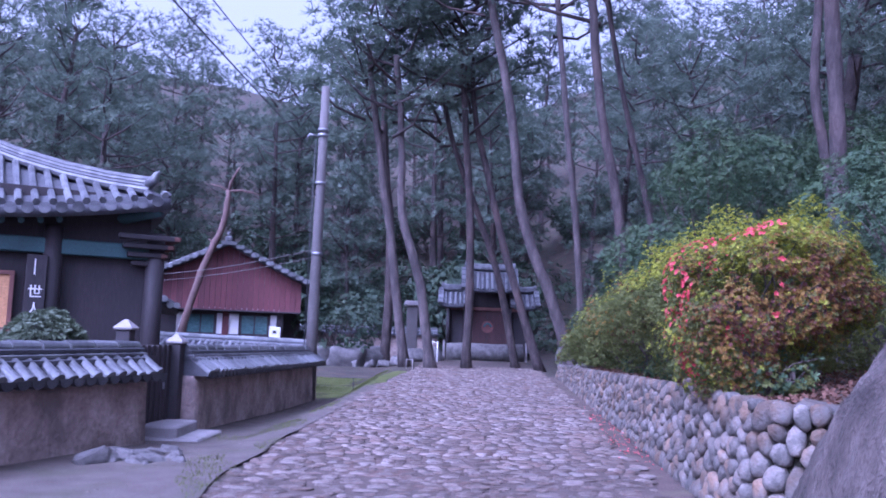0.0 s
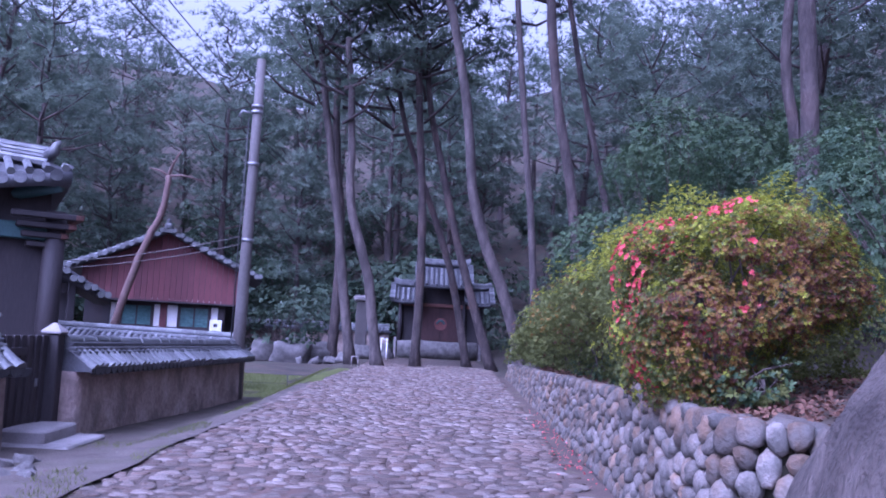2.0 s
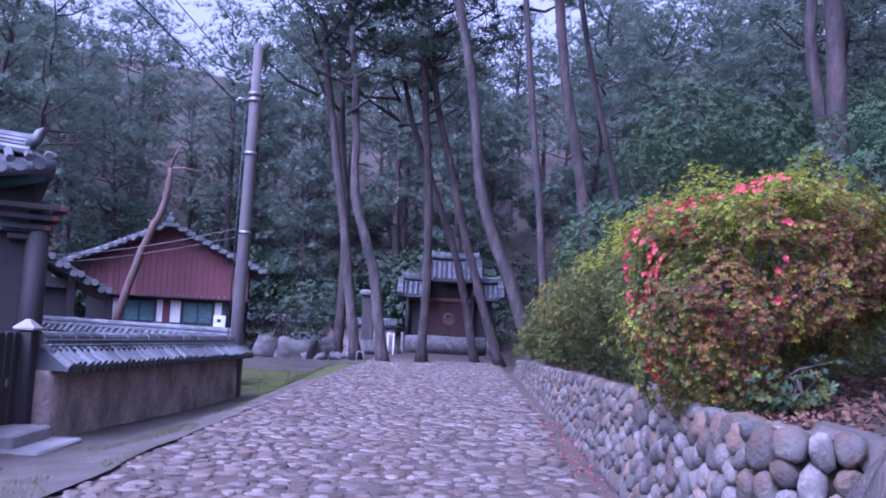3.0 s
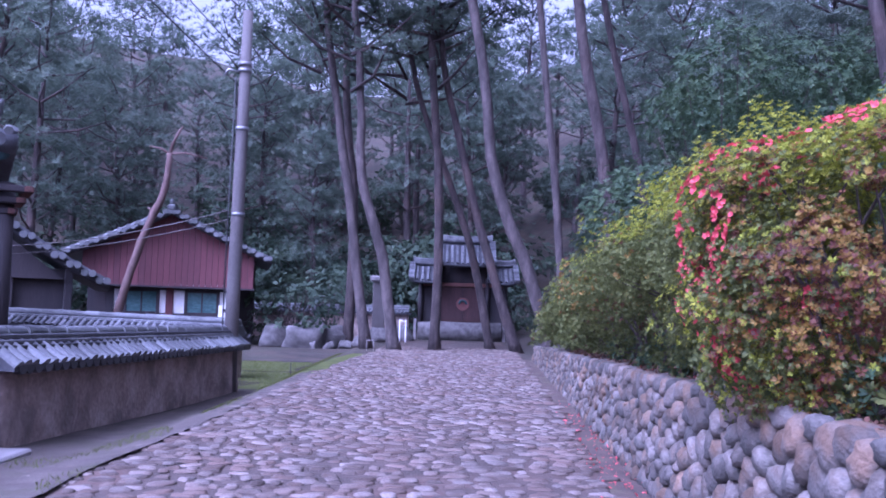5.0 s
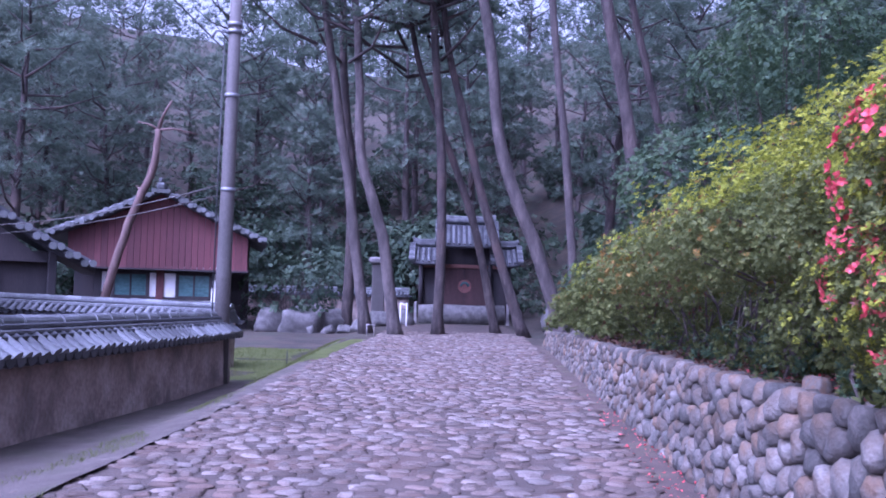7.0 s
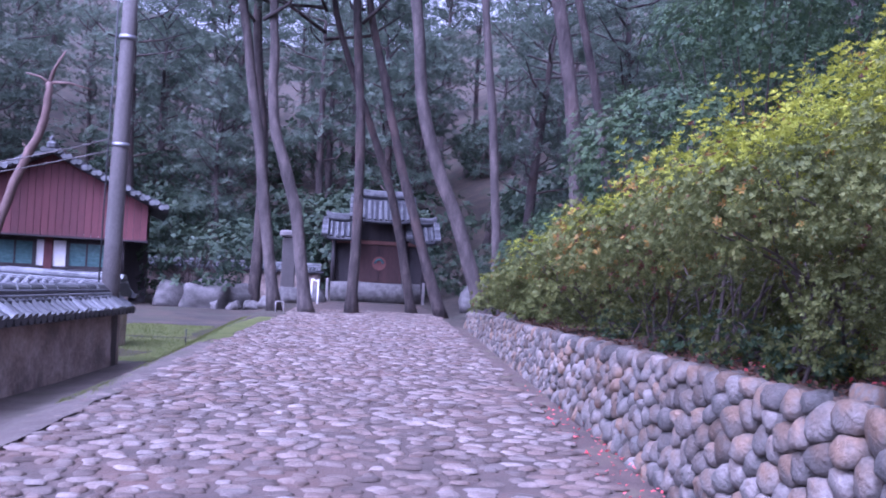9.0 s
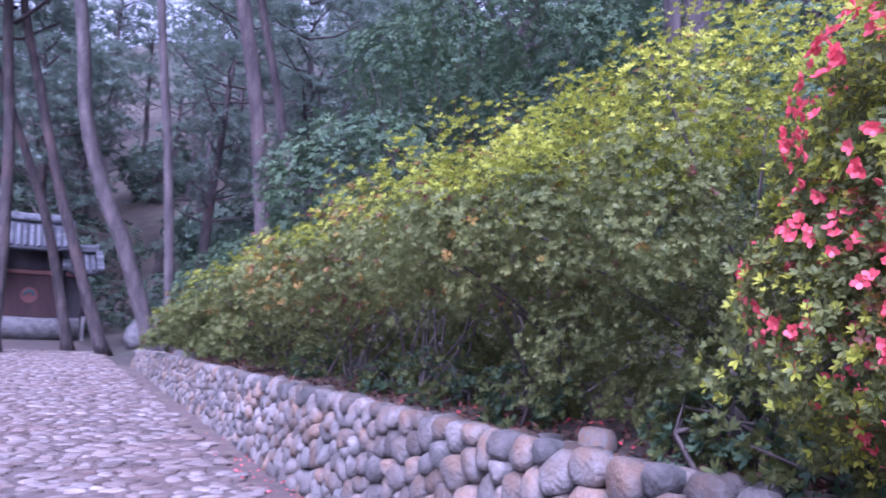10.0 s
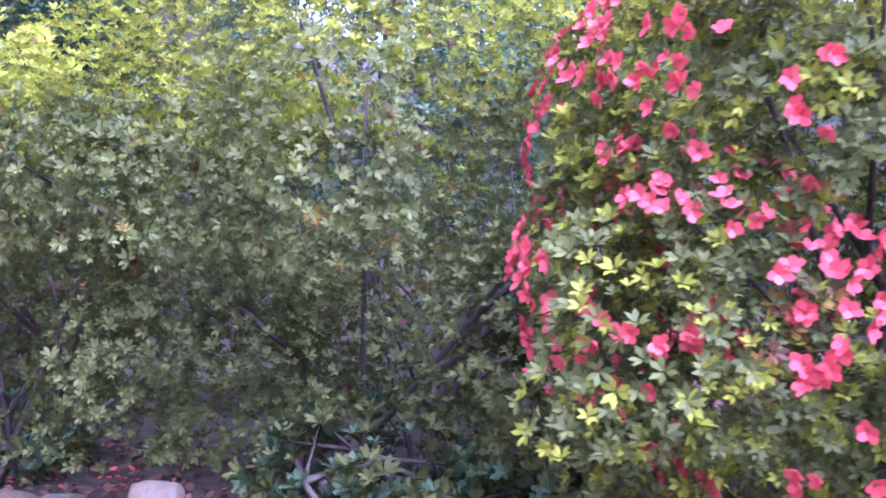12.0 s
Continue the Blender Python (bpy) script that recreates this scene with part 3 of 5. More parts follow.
def shrub(name, at, lobes, count, size, kinds, label, seed, stems=16, template=(AZ_V, AZ_F), flowers=None, floor=-9, bumpy=1.0, group="azaleas above the stone wall", category="shrub"):
    """kinds: (part name, material, weight(p, d)) for each colour of leaf."""
    r = np.random.default_rng(seed)
    t = thing(name, at, label, category, group)
    p, d = lobes_surface(lobes, count, r)
    jit = np.array([noise.noise(Vector(x * 2.3) + Vector((seed, 0, 0))) for x in p])
    jit2 = np.array([noise.noise(Vector(x * 6.5) + Vector((0, 0, seed))) for x in p])
    p = p + d * (bumpy * (0.3 * jit + 0.16 * jit2))[:, None]
    keep = (p[:, 2] > floor) & (np.array([noise.noise(Vector(x * 3.1) + Vector((0, seed, 0))) for x in p]) > -0.48)
    p, d = p[keep], d[keep]
    w = np.stack([np.array([max(k[2](a, b), 0.0) for a, b in zip(p, d)]) for k in kinds], axis=1) + 1e-6
    w /= w.sum(axis=1, keepdims=True)
    choice = (w.cumsum(axis=1) > r.random((len(p), 1))).argmax(axis=1)
    for i, k in enumerate(kinds):
        s = choice == i
        if s.sum() < 3:
            continue
        n = d[s] * 0.8 + np.array([0, 0, 0.6]) + r.normal(size=(s.sum(), 3)) * 0.35
        under(k[0], scattered(k[0], *template, p[s], frames_along(n, r), r.uniform(0.65, 1.25, s.sum()) * size, k[1]), t)
    if flowers:
        pf, df = lobes_surface(lobes, flowers[0], r, 0.02)
        ok = np.array([flowers[1](a) for a in pf])
        pf, df = pf[ok] + df[ok] * 0.05, df[ok]
        petals_v, petals_f = whorl(5, 0.36, 0.5)
        under("blossoms", scattered("blossoms", petals_v, petals_f, pf, frames_along(df + r.normal(size=df.shape) * 0.3, r), r.uniform(0.8, 1.2, len(pf)) * flowers[2], L_FLOWER), t, None, "bright red azalea blossoms")
    pieces = []
    rr = random.Random(seed)
    for i in range(stems):
        e = max((p[rr.randrange(len(p))] for _ in range(3)), key=lambda q: q[2])
        b = Vector((rr.uniform(-0.3, 0.3), rr.uniform(-0.35, 0.35), -0.1))
        mid = Vector((e[0] * 0.45 + rr.uniform(-0.15, 0.15), e[1] * 0.45 + rr.uniform(-0.15, 0.15), e[2] * 0.5))
        pieces.append(tube([b, mid, Vector(e) * 0.98], [0.015, 0.011, 0.005], 5, False))
        for _ in range(3):
            q = Vector(p[rr.randrange(len(p))])
            if (q - Vector(e)).length < 0.9:
                pieces.append(tube([mid, (mid + q) / 2 + Vector((0, 0, 0.05)), q], [0.014, 0.01, 0.004], 4, False))
    if name == "azalea":
        for v, f in pieces:
            under("stem", mesh_of("stem", v, f, M_TWIG, True), t)
    else:
        v, f = join(pieces)
        under("branchwork", mesh_of("branchwork", v, f, M_TWIG, True), t)
    return t


def top(a, k=1.6, z=0.9):
    return max(0, a[2] - z) * k


def bank(x, y):
    return land(x, y) - 0.03


NEAR = [(0.05, 0.05, 1.05, 0.75, 0.8, 0.65), (-0.3, -0.3, 0.95, 0.5, 0.5, 0.45), (0.25, 0.1, 1.38, 0.55, 0.55, 0.42), (-0.42, 0.3, 1.15, 0.5, 0.5, 0.45), (0.5, -0.3, 1.0, 0.5, 0.5, 0.45), (-0.4, 0.1, 0.5, 0.42, 0.6, 0.4), (-0.1, -0.5, 1.3, 0.4, 0.4, 0.3), (-0.4, -0.35, 0.5, 0.32, 0.32, 0.3), (0.1, 0.6, 1.2, 0.5, 0.5, 0.45), (-0.5, 0.55, 0.7, 0.35, 0.4, 0.35), (0.1, -0.42, 1.05, 0.5, 0.42, 0.45), (0.3, -0.35, 1.3, 0.45, 0.45, 0.38), (-0.25, -0.15, 0.8, 0.6, 0.6, 0.55), (0.4, -0.4, 1.05, 0.5, 0.45, 0.42), (0.45, 0.2, 1.0, 0.6, 0.6, 0.5)]


def facing(d):
    """How far a leaf faces down the path, where this bush has turned orange."""
    return max(0.0, -d[1] * 1.6 - 0.35) + 0.5 * (d[1] < -0.7)


shrub("azalea", (3.28, 8.98, bank(3.28, 8.98)), NEAR, 24000, 0.0275, [
    ("leaves", L_GREEN, lambda a, d: 1.1 - 0.25 * a[2]),
    ("young_leaves", L_YOUNG_LIT, lambda a, d: top(a, 3.0, 1.2) + 0.3),
    ("ochre_leaves", L_OCHRE, lambda a, d: 1.5 * facing(d) * (1 + noise.noise(Vector(a) * 2.5))),
    ("rust_leaves", L_RUST, lambda a, d: 1.6 * facing(d) * (a[2] < 1.5))],
    "large azalea with red blossoms and yellow, orange and green leaves", 31, 14, template=(FAR_V, FAR_F), flowers=(9500, lambda a: a[0] < 0.5 and a[2] > 0.15 and noise.noise(Vector(a) * 5.5) > -0.02 and noise.noise(Vector(a) * 31) > -0.1 and a[0] < 0.15 and (a[1] > -0.2 or (noise.noise(Vector(a) * 4) > 0.25 and noise.noise(Vector(a) * 9) > 0.15)), 0.025))
ROW = [  # x, y, width, length, height of the crown's middle, how yellow, how rust, whorls
    (3.62, 10.75, 1.0, 1.0, 1.3, 1.6, 0.05, 20000),
    (3.58, 12.5, 1.1, 1.05, 1.28, 1.7, 0.1, 13500),
    (3.7, 14.4, 1.05, 1.1, 1.25, 1.3, 0.35, 9500),
    (3.85, 16.5, 1.05, 1.15, 1.2, 0.7, 0.3, 5600),
    (4.0, 18.8, 1.05, 1.2, 1.15, 0.55, 0.15, 4800),
    (4.2, 21.4, 1.05, 1.3, 0.95, 0.5, 0.1, 4200),
    (4.3, 24.0, 0.95, 1.2, 0.75, 0.5, 0.1, 3200),
    (4.2, 26.4, 0.75, 1.0, 0.55, 0.3, 0.8, 2200),
]
for i, (x, y, wx, wy, hz, yellow, rust, count) in enumerate(ROW):
    r = random.Random(i)
    lobes = [(-0.05, 0, hz * 1.05, wx * 0.8, wy * 0.95, hz * 0.45)] + [(q * wx, r.uniform(-0.8, 0.8) * wy, hz * (1.05 + 0.38 * q + r.uniform(-0.14, 0.16)), wx * r.uniform(0.36, 0.52), wy * r.uniform(0.3, 0.5), hz * r.uniform(0.22, 0.34)) for q in (-0.75, -0.7, -0.5, -0.2, -0.05, 0.15, 0.3, 0.45, 0.5)]
    for k in range(5 if i in (0, 4, 5) else 3):      # low growth: in front where the bush reaches the ground, at the back where it is hollow
        lobes.append(((r.uniform(-0.55, 0.1) if i in (0, 4, 5) else r.uniform(0.7, 1.0)) * wx, r.uniform(-0.85, 0.85) * wy, hz * r.uniform(0.2, 0.5), wx * 0.36, wy * 0.36, hz * 0.32))
    lobes += [(1.15 * wx, q * wy, hz * 0.45, wx * 0.35, wy * 0.5, hz * 0.5) for q in (-0.6, 0.0, 0.6)]
    shrub("azalea", (x, y, bank(x, y)), lobes, count, 0.026 + 0.0066 * i, [
        ("leaves", L_GREEN, lambda a, d: 1.0 - 0.25 * a[2]),
        # young growth, weighted to upturned leaves so that top light is painted in
        ("young_leaves", L_YOUNG_LIT, lambda a, d, q=yellow, h=hz: 1.3 * q * top(a, 5.0, 0.98 * h) * (0.3 + max(0, d[2])) * (0.7 + 1.6 * noise.noise(Vector(a) * 1.9))),
        ("ochre_leaves", L_OCHRE, lambda a, d, q=rust: q * 1.6 * max(0.0, noise.noise(Vector(a) * 1.4) + 0.15) * (a[2] > 0.7)),
        ("rust_leaves", L_RUST, lambda a, d, q=rust: q * 1.3 * max(0.0, noise.noise(Vector(a) * 1.7 + Vector((7, 0, 0)))))],
        ("azalea with yellow-green top leaves above the stone wall", "dull green azalea tinged with ochre above the stone wall", "low azalea with reddish leaves above the stone wall")[0 if yellow > 1 else 2 if rust > 0.5 else 1], 40 + i, 11, floor=0.1, template=(FAR_V, FAR_F), bumpy=1.5)
for i, (x, y, s) in enumerate([(3.6, 13.6, 0.32), (3.7, 15.0, 0.28), (3.5, 12.4, 0.28), (3.2, 9.9, 0.3), (3.25, 8.4, 0.26), (3.8, 17.2, 0.3), (4.3, 7.6, 0.35), (3.25, 10.6, 0.26), (5.2, 8.3, 0.6)]):
    shrub("low_shrub", (x, y, bank(x, y)), [(0, 0, s * 0.5, s, s * 1.2, s * 0.7), (0.1, s, s * 0.4, s * 0.7, s * 0.7, s * 0.55)], 420, 0.05, [("leaves", L_GREEN, lambda a, d: 1), ("dark_leaves", L_CAMELLIA, lambda a, d: 0.8)], "low leafy green plant at the bushes' feet", 70 + i, 5, group="low plants on the bank")


def big_shrub(at, lobes, count, size, seed, label, mat=None, name="evergreen_tree"):
    return shrub(name, at, lobes, count, size, [("leaves", mat or L_CAMELLIA, lambda a, d: 1)], label, seed, 30, (BROAD_V, BROAD_F), group="evergreens on the bank", category="tree")


def heap(seed, n, w, l, h0, h1):
    r = random.Random(seed)
    return [(r.uniform(-w, w), r.uniform(-l, l), r.uniform(h0, h1), r.uniform(0.6, 1.1), r.uniform(0.6, 1.1), r.uniform(0.5, 0.85)) for _ in range(n)]


big_shrub((5.2, 16.6, bank(5.2, 16.6)), heap(3, 13, 1.5, 1.3, 1.4, 4.0), 13897, 0.052, 81, "broad glossy dark green evergreen tree")
big_shrub((8.4, 15.6, bank(8.4, 15.6)), heap(5, 12, 1.4, 1.6, 0.8, 3.3), 11224, 0.052, 82, "dense dark green evergreen tree")
big_shrub((7.6, 18.5, bank(7.6, 18.5)), heap(6, 12, 1.8, 1.8, 1.2, 4.6), 10155, 0.060, 83, "tall dense dark green evergreen tree")
big_shrub((5.2, 24.5, bank(5.2, 24.5)), heap(8, 8, 0.9, 1.6, 0.7, 2.0), 6948, 0.052, 84, "rounded dark green evergreen shrub")
big_shrub((7.6, 9.3, bank(7.6, 9.3)), heap(9, 10, 1.2, 1.6, 0.6, 3.0), 8552, 0.052, 85, "dense dark green evergreen shrub")
big_shrub((6.6, 11.2, bank(6.6, 11.2)), heap(12, 10, 1.2, 1.3, 0.8, 3.0), 8017, 0.052, 87, "dense dark green evergreen shrub")
big_shrub((9.5, 11.5, bank(9.5, 11.5)), heap(13, 12, 1.5, 2.0, 0.8, 4.5), 8017, 0.060, 88, "tall dense dark green evergreen tree")
big_shrub((5.9, 31.5, bank(5.9, 31.5)), heap(10, 7, 0.9, 1.2, 0.5, 1.7), 4810, 0.060, 86, "low dark green evergreen shrub")
# undergrowth of the wood
MODELS_LOW = [big_shrub((-9.5 + 2.6 * k, 60 + k, land(-9.5 + 2.6 * k, 60 + k)), heap(90 + k, 6, 1.0, 1.0, 0.5, 1.6), 420, 0.17, 90 + k, "leafy green undergrowth shrub in the wood", L_UNDER, "undergrowth_shrub") for k in range(3)]
for o in MODELS_LOW:
    o["group"], o["category"] = "undergrowth of the wood", "shrub"
for _ in range(85):
    x, y = rnd.choice([(rnd.uniform(-30, 30), rnd.uniform(56, 84)), (rnd.uniform(-14, 14), rnd.uniform(55, 66)), (rnd.uniform(9, 28), rnd.uniform(22, 60)), (rnd.uniform(-35, -17), rnd.uniform(46, 64))])
    s = rnd.uniform(1.2, 2.6)
    copy_thing(rnd.choice(MODELS_LOW), pose(x, y, land(x, y) - 0.1, 0, 0, rnd.uniform(0, 360)) @ Matrix.Scale(s, 4))
for x, y, s in [(-5.9, 44.5, 1.5), (6.6, 45.5, 1.2), (8.2, 40, 1.3)]:
    copy_thing(MODELS_LOW[1], pose(x, y, land(x, y) - 0.1, 0, 0, x * 50) @ Matrix.Scale(s, 4))
shrub("clipped_bush", (-6.72, 14.2, -0.02), [(0, 0, 0.85, 0.75, 0.7, 0.8)], 2600, 0.07, [("leaves", L_CLIPPED, lambda a, d: 1)], "round clipped bush behind the tiled wall", 99, 10, bumpy=0.3, group="garden bushes")


# ---- tiled walls ----
def half_tile(length, radius):
    """A convex roof tile: half round, hollow looking, with a lip and a closed lower end."""
    v, f = tube([(0, 0, 0), (0, length * 0.93, 0.0), (0, length * 0.94, 0.004), (0, length, 0.004)], [radius * 0.92, radius, radius * 1.1, radius * 1.1], 8, True, True)
    return mesh_of("tile", v, f, M_TILE, False)


def tiled_wall(name, a, b, foot_a, foot_b, top_a, top_b, thick, label):
    """A plastered wall from a to b (plan), its foot and its plaster top at both ends, under a tiled coping."""
    a, b = Vector(a), Vector(b)
    length = (b - a).length
    ang = math.degrees(math.atan2(b.y - a.y, b.x - a.x))
    w = thing(name, (a.x, a.y, 0), label, "wall", kind="structure", turn=ang)
    n, rows = max(6, int(length / 0.25)), 8
    verts, faces = [], []
    for side in (-1, 1):
        o = len(verts)
        for i in range(n + 1):
            t = i / n
            for j in range(rows + 1):
                k = j / rows
                z = (foot_a + (foot_b - foot_a) * t) * (1 - k) + (top_a + (top_b - top_a) * t) * k
                bulge = 0.025 * noise.noise(Vector((t * length * 1.3, z * 1.6, side * 5 + a.x))) + 0.012 * noise.noise(Vector((t * length * 5, z * 5, side * 5)))
                verts.append((t * length, side * (thick / 2 * (1.12 - 0.12 * k) + bulge), z))
        for i in range(n):
            for j in range(rows):
                q = o + i * (rows + 1) + j
                face = (q, q + rows + 1, q + rows + 2, q + 1)
                faces.append(face if side < 0 else face[::-1])
    half = (n + 1) * (rows + 1)
    for e in (0, n):
        for j in range(rows):
            q = e * (rows + 1) + j
            face = (q, q + 1, q + half + 1, q + half)
            faces.append(face if e == 0 else face[::-1])
    for i in range(n):
        q = i * (rows + 1) + rows
        faces.append((q, q + rows + 1, q + rows + 1 + half, q + half))
    under("plaster", mesh_of("plaster", verts, faces, M_PLASTER, True), w)
    tilt = math.degrees(math.atan2(top_b - top_a, length))
    # sloping bed of the coping
    reach, rise = thick / 2 + 0.22, 0.32
    prof = [(-reach, 0.0), (-reach, 0.035), (0, rise + 0.03), (reach, 0.035), (reach, 0.0)]
    v = [(0, p, top_a + q) for p, q in prof] + [(length, p, top_b + q) for p, q in prof]
    f = [(i, i + 1, i + 6, i + 5) for i in range(4)] + [(4, 0, 5, 9), (0, 4, 3, 2, 1), (5, 6, 7, 8, 9)]
    under("coping_bed", mesh_of("coping_bed", v, f, M_TILE_DARK), w)
    me = half_tile(math.hypot(reach, rise) - 0.03, 0.08)
    me_low = mesh_of("concave_tile", *tube([(0, 0, 0), (0, reach * 0.2, 0.0)], [0.1, 0.1], 6, True, True), M_TILE_DARK)
    slope = math.degrees(math.atan2(rise, reach))
    count = int(length / 0.21)
    rr = random.Random(int(a.y * 10))
    for i in range(count + 1):
        x = min(max(i * length / count + rr.uniform(-0.012, 0.012), 0.07), length - 0.07)
        z = top_a + (top_b - top_a) * x / length
        for side in (-1, 1):
            turn = 180 if side < 0 else 0
            m = pose(x, 0.02 * side, z + rise + 0.02, 0, tilt * -side, turn) @ pose(0, 0, 0, -slope + rr.uniform(-2, 2), 0, rr.uniform(-3, 3))
            under("tile", me, w, m)
            under("concave_tile", me_low, w, pose(x + 0.1, side * (reach - 0.07), z + 0.0, 0, 180 , turn) @ pose(0, 0, -0.06, 0, 0, 0))
    # stacked ridge courses
    for k, (half_w, z0, h) in enumerate(((0.25, rise - 0.115, 0.065), (0.2, rise - 0.048, 0.055), (0.15, rise + 0.009, 0.06))):
        bm = box(0.0, length, -half_w, half_w, 0, h, 0.012)
        for vv in bm.verts:
            vv.co.z += top_a + (top_b - top_a) * vv.co.x / length + z0
        part("ridge_course", bm, M_TILE if k == 1 else M_TILE_DARK, w)
    seg = max(3, int(length / 0.45))
    cap = None
    for i in range(seg):
        x0, x1 = length * i / seg, length * (i + 1) / seg + 0.012
        z0, z1 = top_a + (top_b - top_a) * x0 / length, top_a + (top_b - top_a) * x1 / length
        if cap is None:
            v, f = tube([(0, 0, 0), (x1 - x0, 0, 0)], [0.105, 0.092], 8, True, True)
            cap = mesh_of("ridge_tile", v, f, M_TILE)
        under("ridge_tile", cap, w, pose(x0, rr.uniform(-0.008, 0.008), z0 + rise + 0.06 + rr.uniform(-0.004, 0.008), 0, -math.degrees(math.atan2(z1 - z0, x1 - x0)), rr.uniform(-1, 1)))
    return w


tiled_wall("wall_1", (-6.05, 5.6), (-4.24, 11.67), -0.3, -0.25, 0.82, 0.8, 0.42, "earth-plastered wall with grey tiled coping, stained brown")
tiled_wall("wall_2", (-4.1, 13.25), (-3.78, 23.1), -0.3, -0.55, 0.73, 0.52, 0.42, "earth-plastered wall with grey tiled coping beside the path")
tiled_wall("wall_3", (-15.0, 29.2), (-4.3, 26.2), -0.6, -0.6, 0.72, 0.62, 0.4, "low tile-capped garden wall before the gabled house")
tiled_wall("wall_4", (-9.5, 52.0), (-0.9, 52.6), -0.7, -0.6, 1.0, 1.1, 0.4, "pale tile-capped wall beside the small gatehouse")


def garden_gate():
    g = thing("garden_gate", (0, 0, 0), "dark closed plank gate between two capped stone posts", "gate")
    for (x, y, z0, z1) in ((-4.46, 11.84, -0.2, 1.42), (-4.16, 13.13, -0.25, 1.22)):
        post = part("post", box(x - 0.1, x + 0.1, y - 0.1, y + 0.1, z0, z1, 0.015), M_WOOD_DARK, g)
        bm = bmesh.new()
        r = bmesh.ops.create_cone(bm, cap_ends=True, segments=4, radius1=0.19, radius2=0.03, depth=0.11)
        bmesh.ops.rotate(bm, verts=bm.verts, matrix=Matrix.Rotation(radians(45), 3, "Z"))
        bmesh.ops.translate(bm, verts=bm.verts, vec=(x, y, z1 + 0.085))
        part("cap", bm, M_STEP, post, "pointed pale stone cap")
        part("collar", box(x - 0.13, x + 0.13, y - 0.13, y + 0.13, z1, z1 + 0.04, 0.01), M_STEP, post)
    for i in range(8):                     # planks from post to post, in a slanting line
        y0 = 11.95 + i * 0.134
        x0 = -4.43 + i * 0.031
        part("plank", box(x0 - 0.02, x0 + 0.02, y0, y0 + 0.128, 0.02, 1.2, 0.006), M_WOOD_DARK, g)
    part("rail", box(-4.3, -4.27, 11.95, 13.02, 0.95, 1.05, 0.006), M_WOOD_DARK, g)
    part("handle", box(-4.235, -4.2, 12.8, 12.84, 0.55, 0.65, 0.004), M_STEEL, g)
    return g


garden_gate()
steps = thing("stone_steps", (0, 0, 0), "two grey granite slab steps below the garden gate", "steps")
for x0, x1, y0, y1, z0, z1 in ((-4.25, -3.4, 11.95, 13.2, -0.45, -0.06), (-4.3, -3.75, 12.1, 13.1, -0.1, 0.09)):
    part("step", box(x0, x1, y0, y1, z0, z1, 0.025), M_STEP, steps)
for i, (x, y, s) in enumerate([(-3.72, 10.15, 0.42), (-3.38, 9.95, 0.36), (-3.6, 10.6, 0.3), (-3.2, 10.35, 0.24), (-3.95, 9.8, 0.4), (-3.05, 10.05, 0.2), (-3.45, 10.9, 0.22)]):
    o = new("rock", to_mesh("rock", lumpy(3, 50 + i, 0.5, 0.0, 1.3), M_ROCK_DARK, False))
    o.matrix_basis = pose(x, y, -0.1, 10 * i, 15, 60 * i) @ Matrix.Diagonal((s * 1.3, s, s * 0.75, 1))
    tagged(o, "dark rough rock lying at the wall's foot", "rock", "rocks by the gate")


# ---- roofs ----
def curve_rows(name, base, lines, radius, mat, sides=6):
    """Each row of round tiles is one bar with ring joints along a line of the roof."""
    for pts in lines:
        v, f = tube(pts, [radius] * len(pts), sides, True)
        under(name, mesh_of(name, v, f, mat), base)


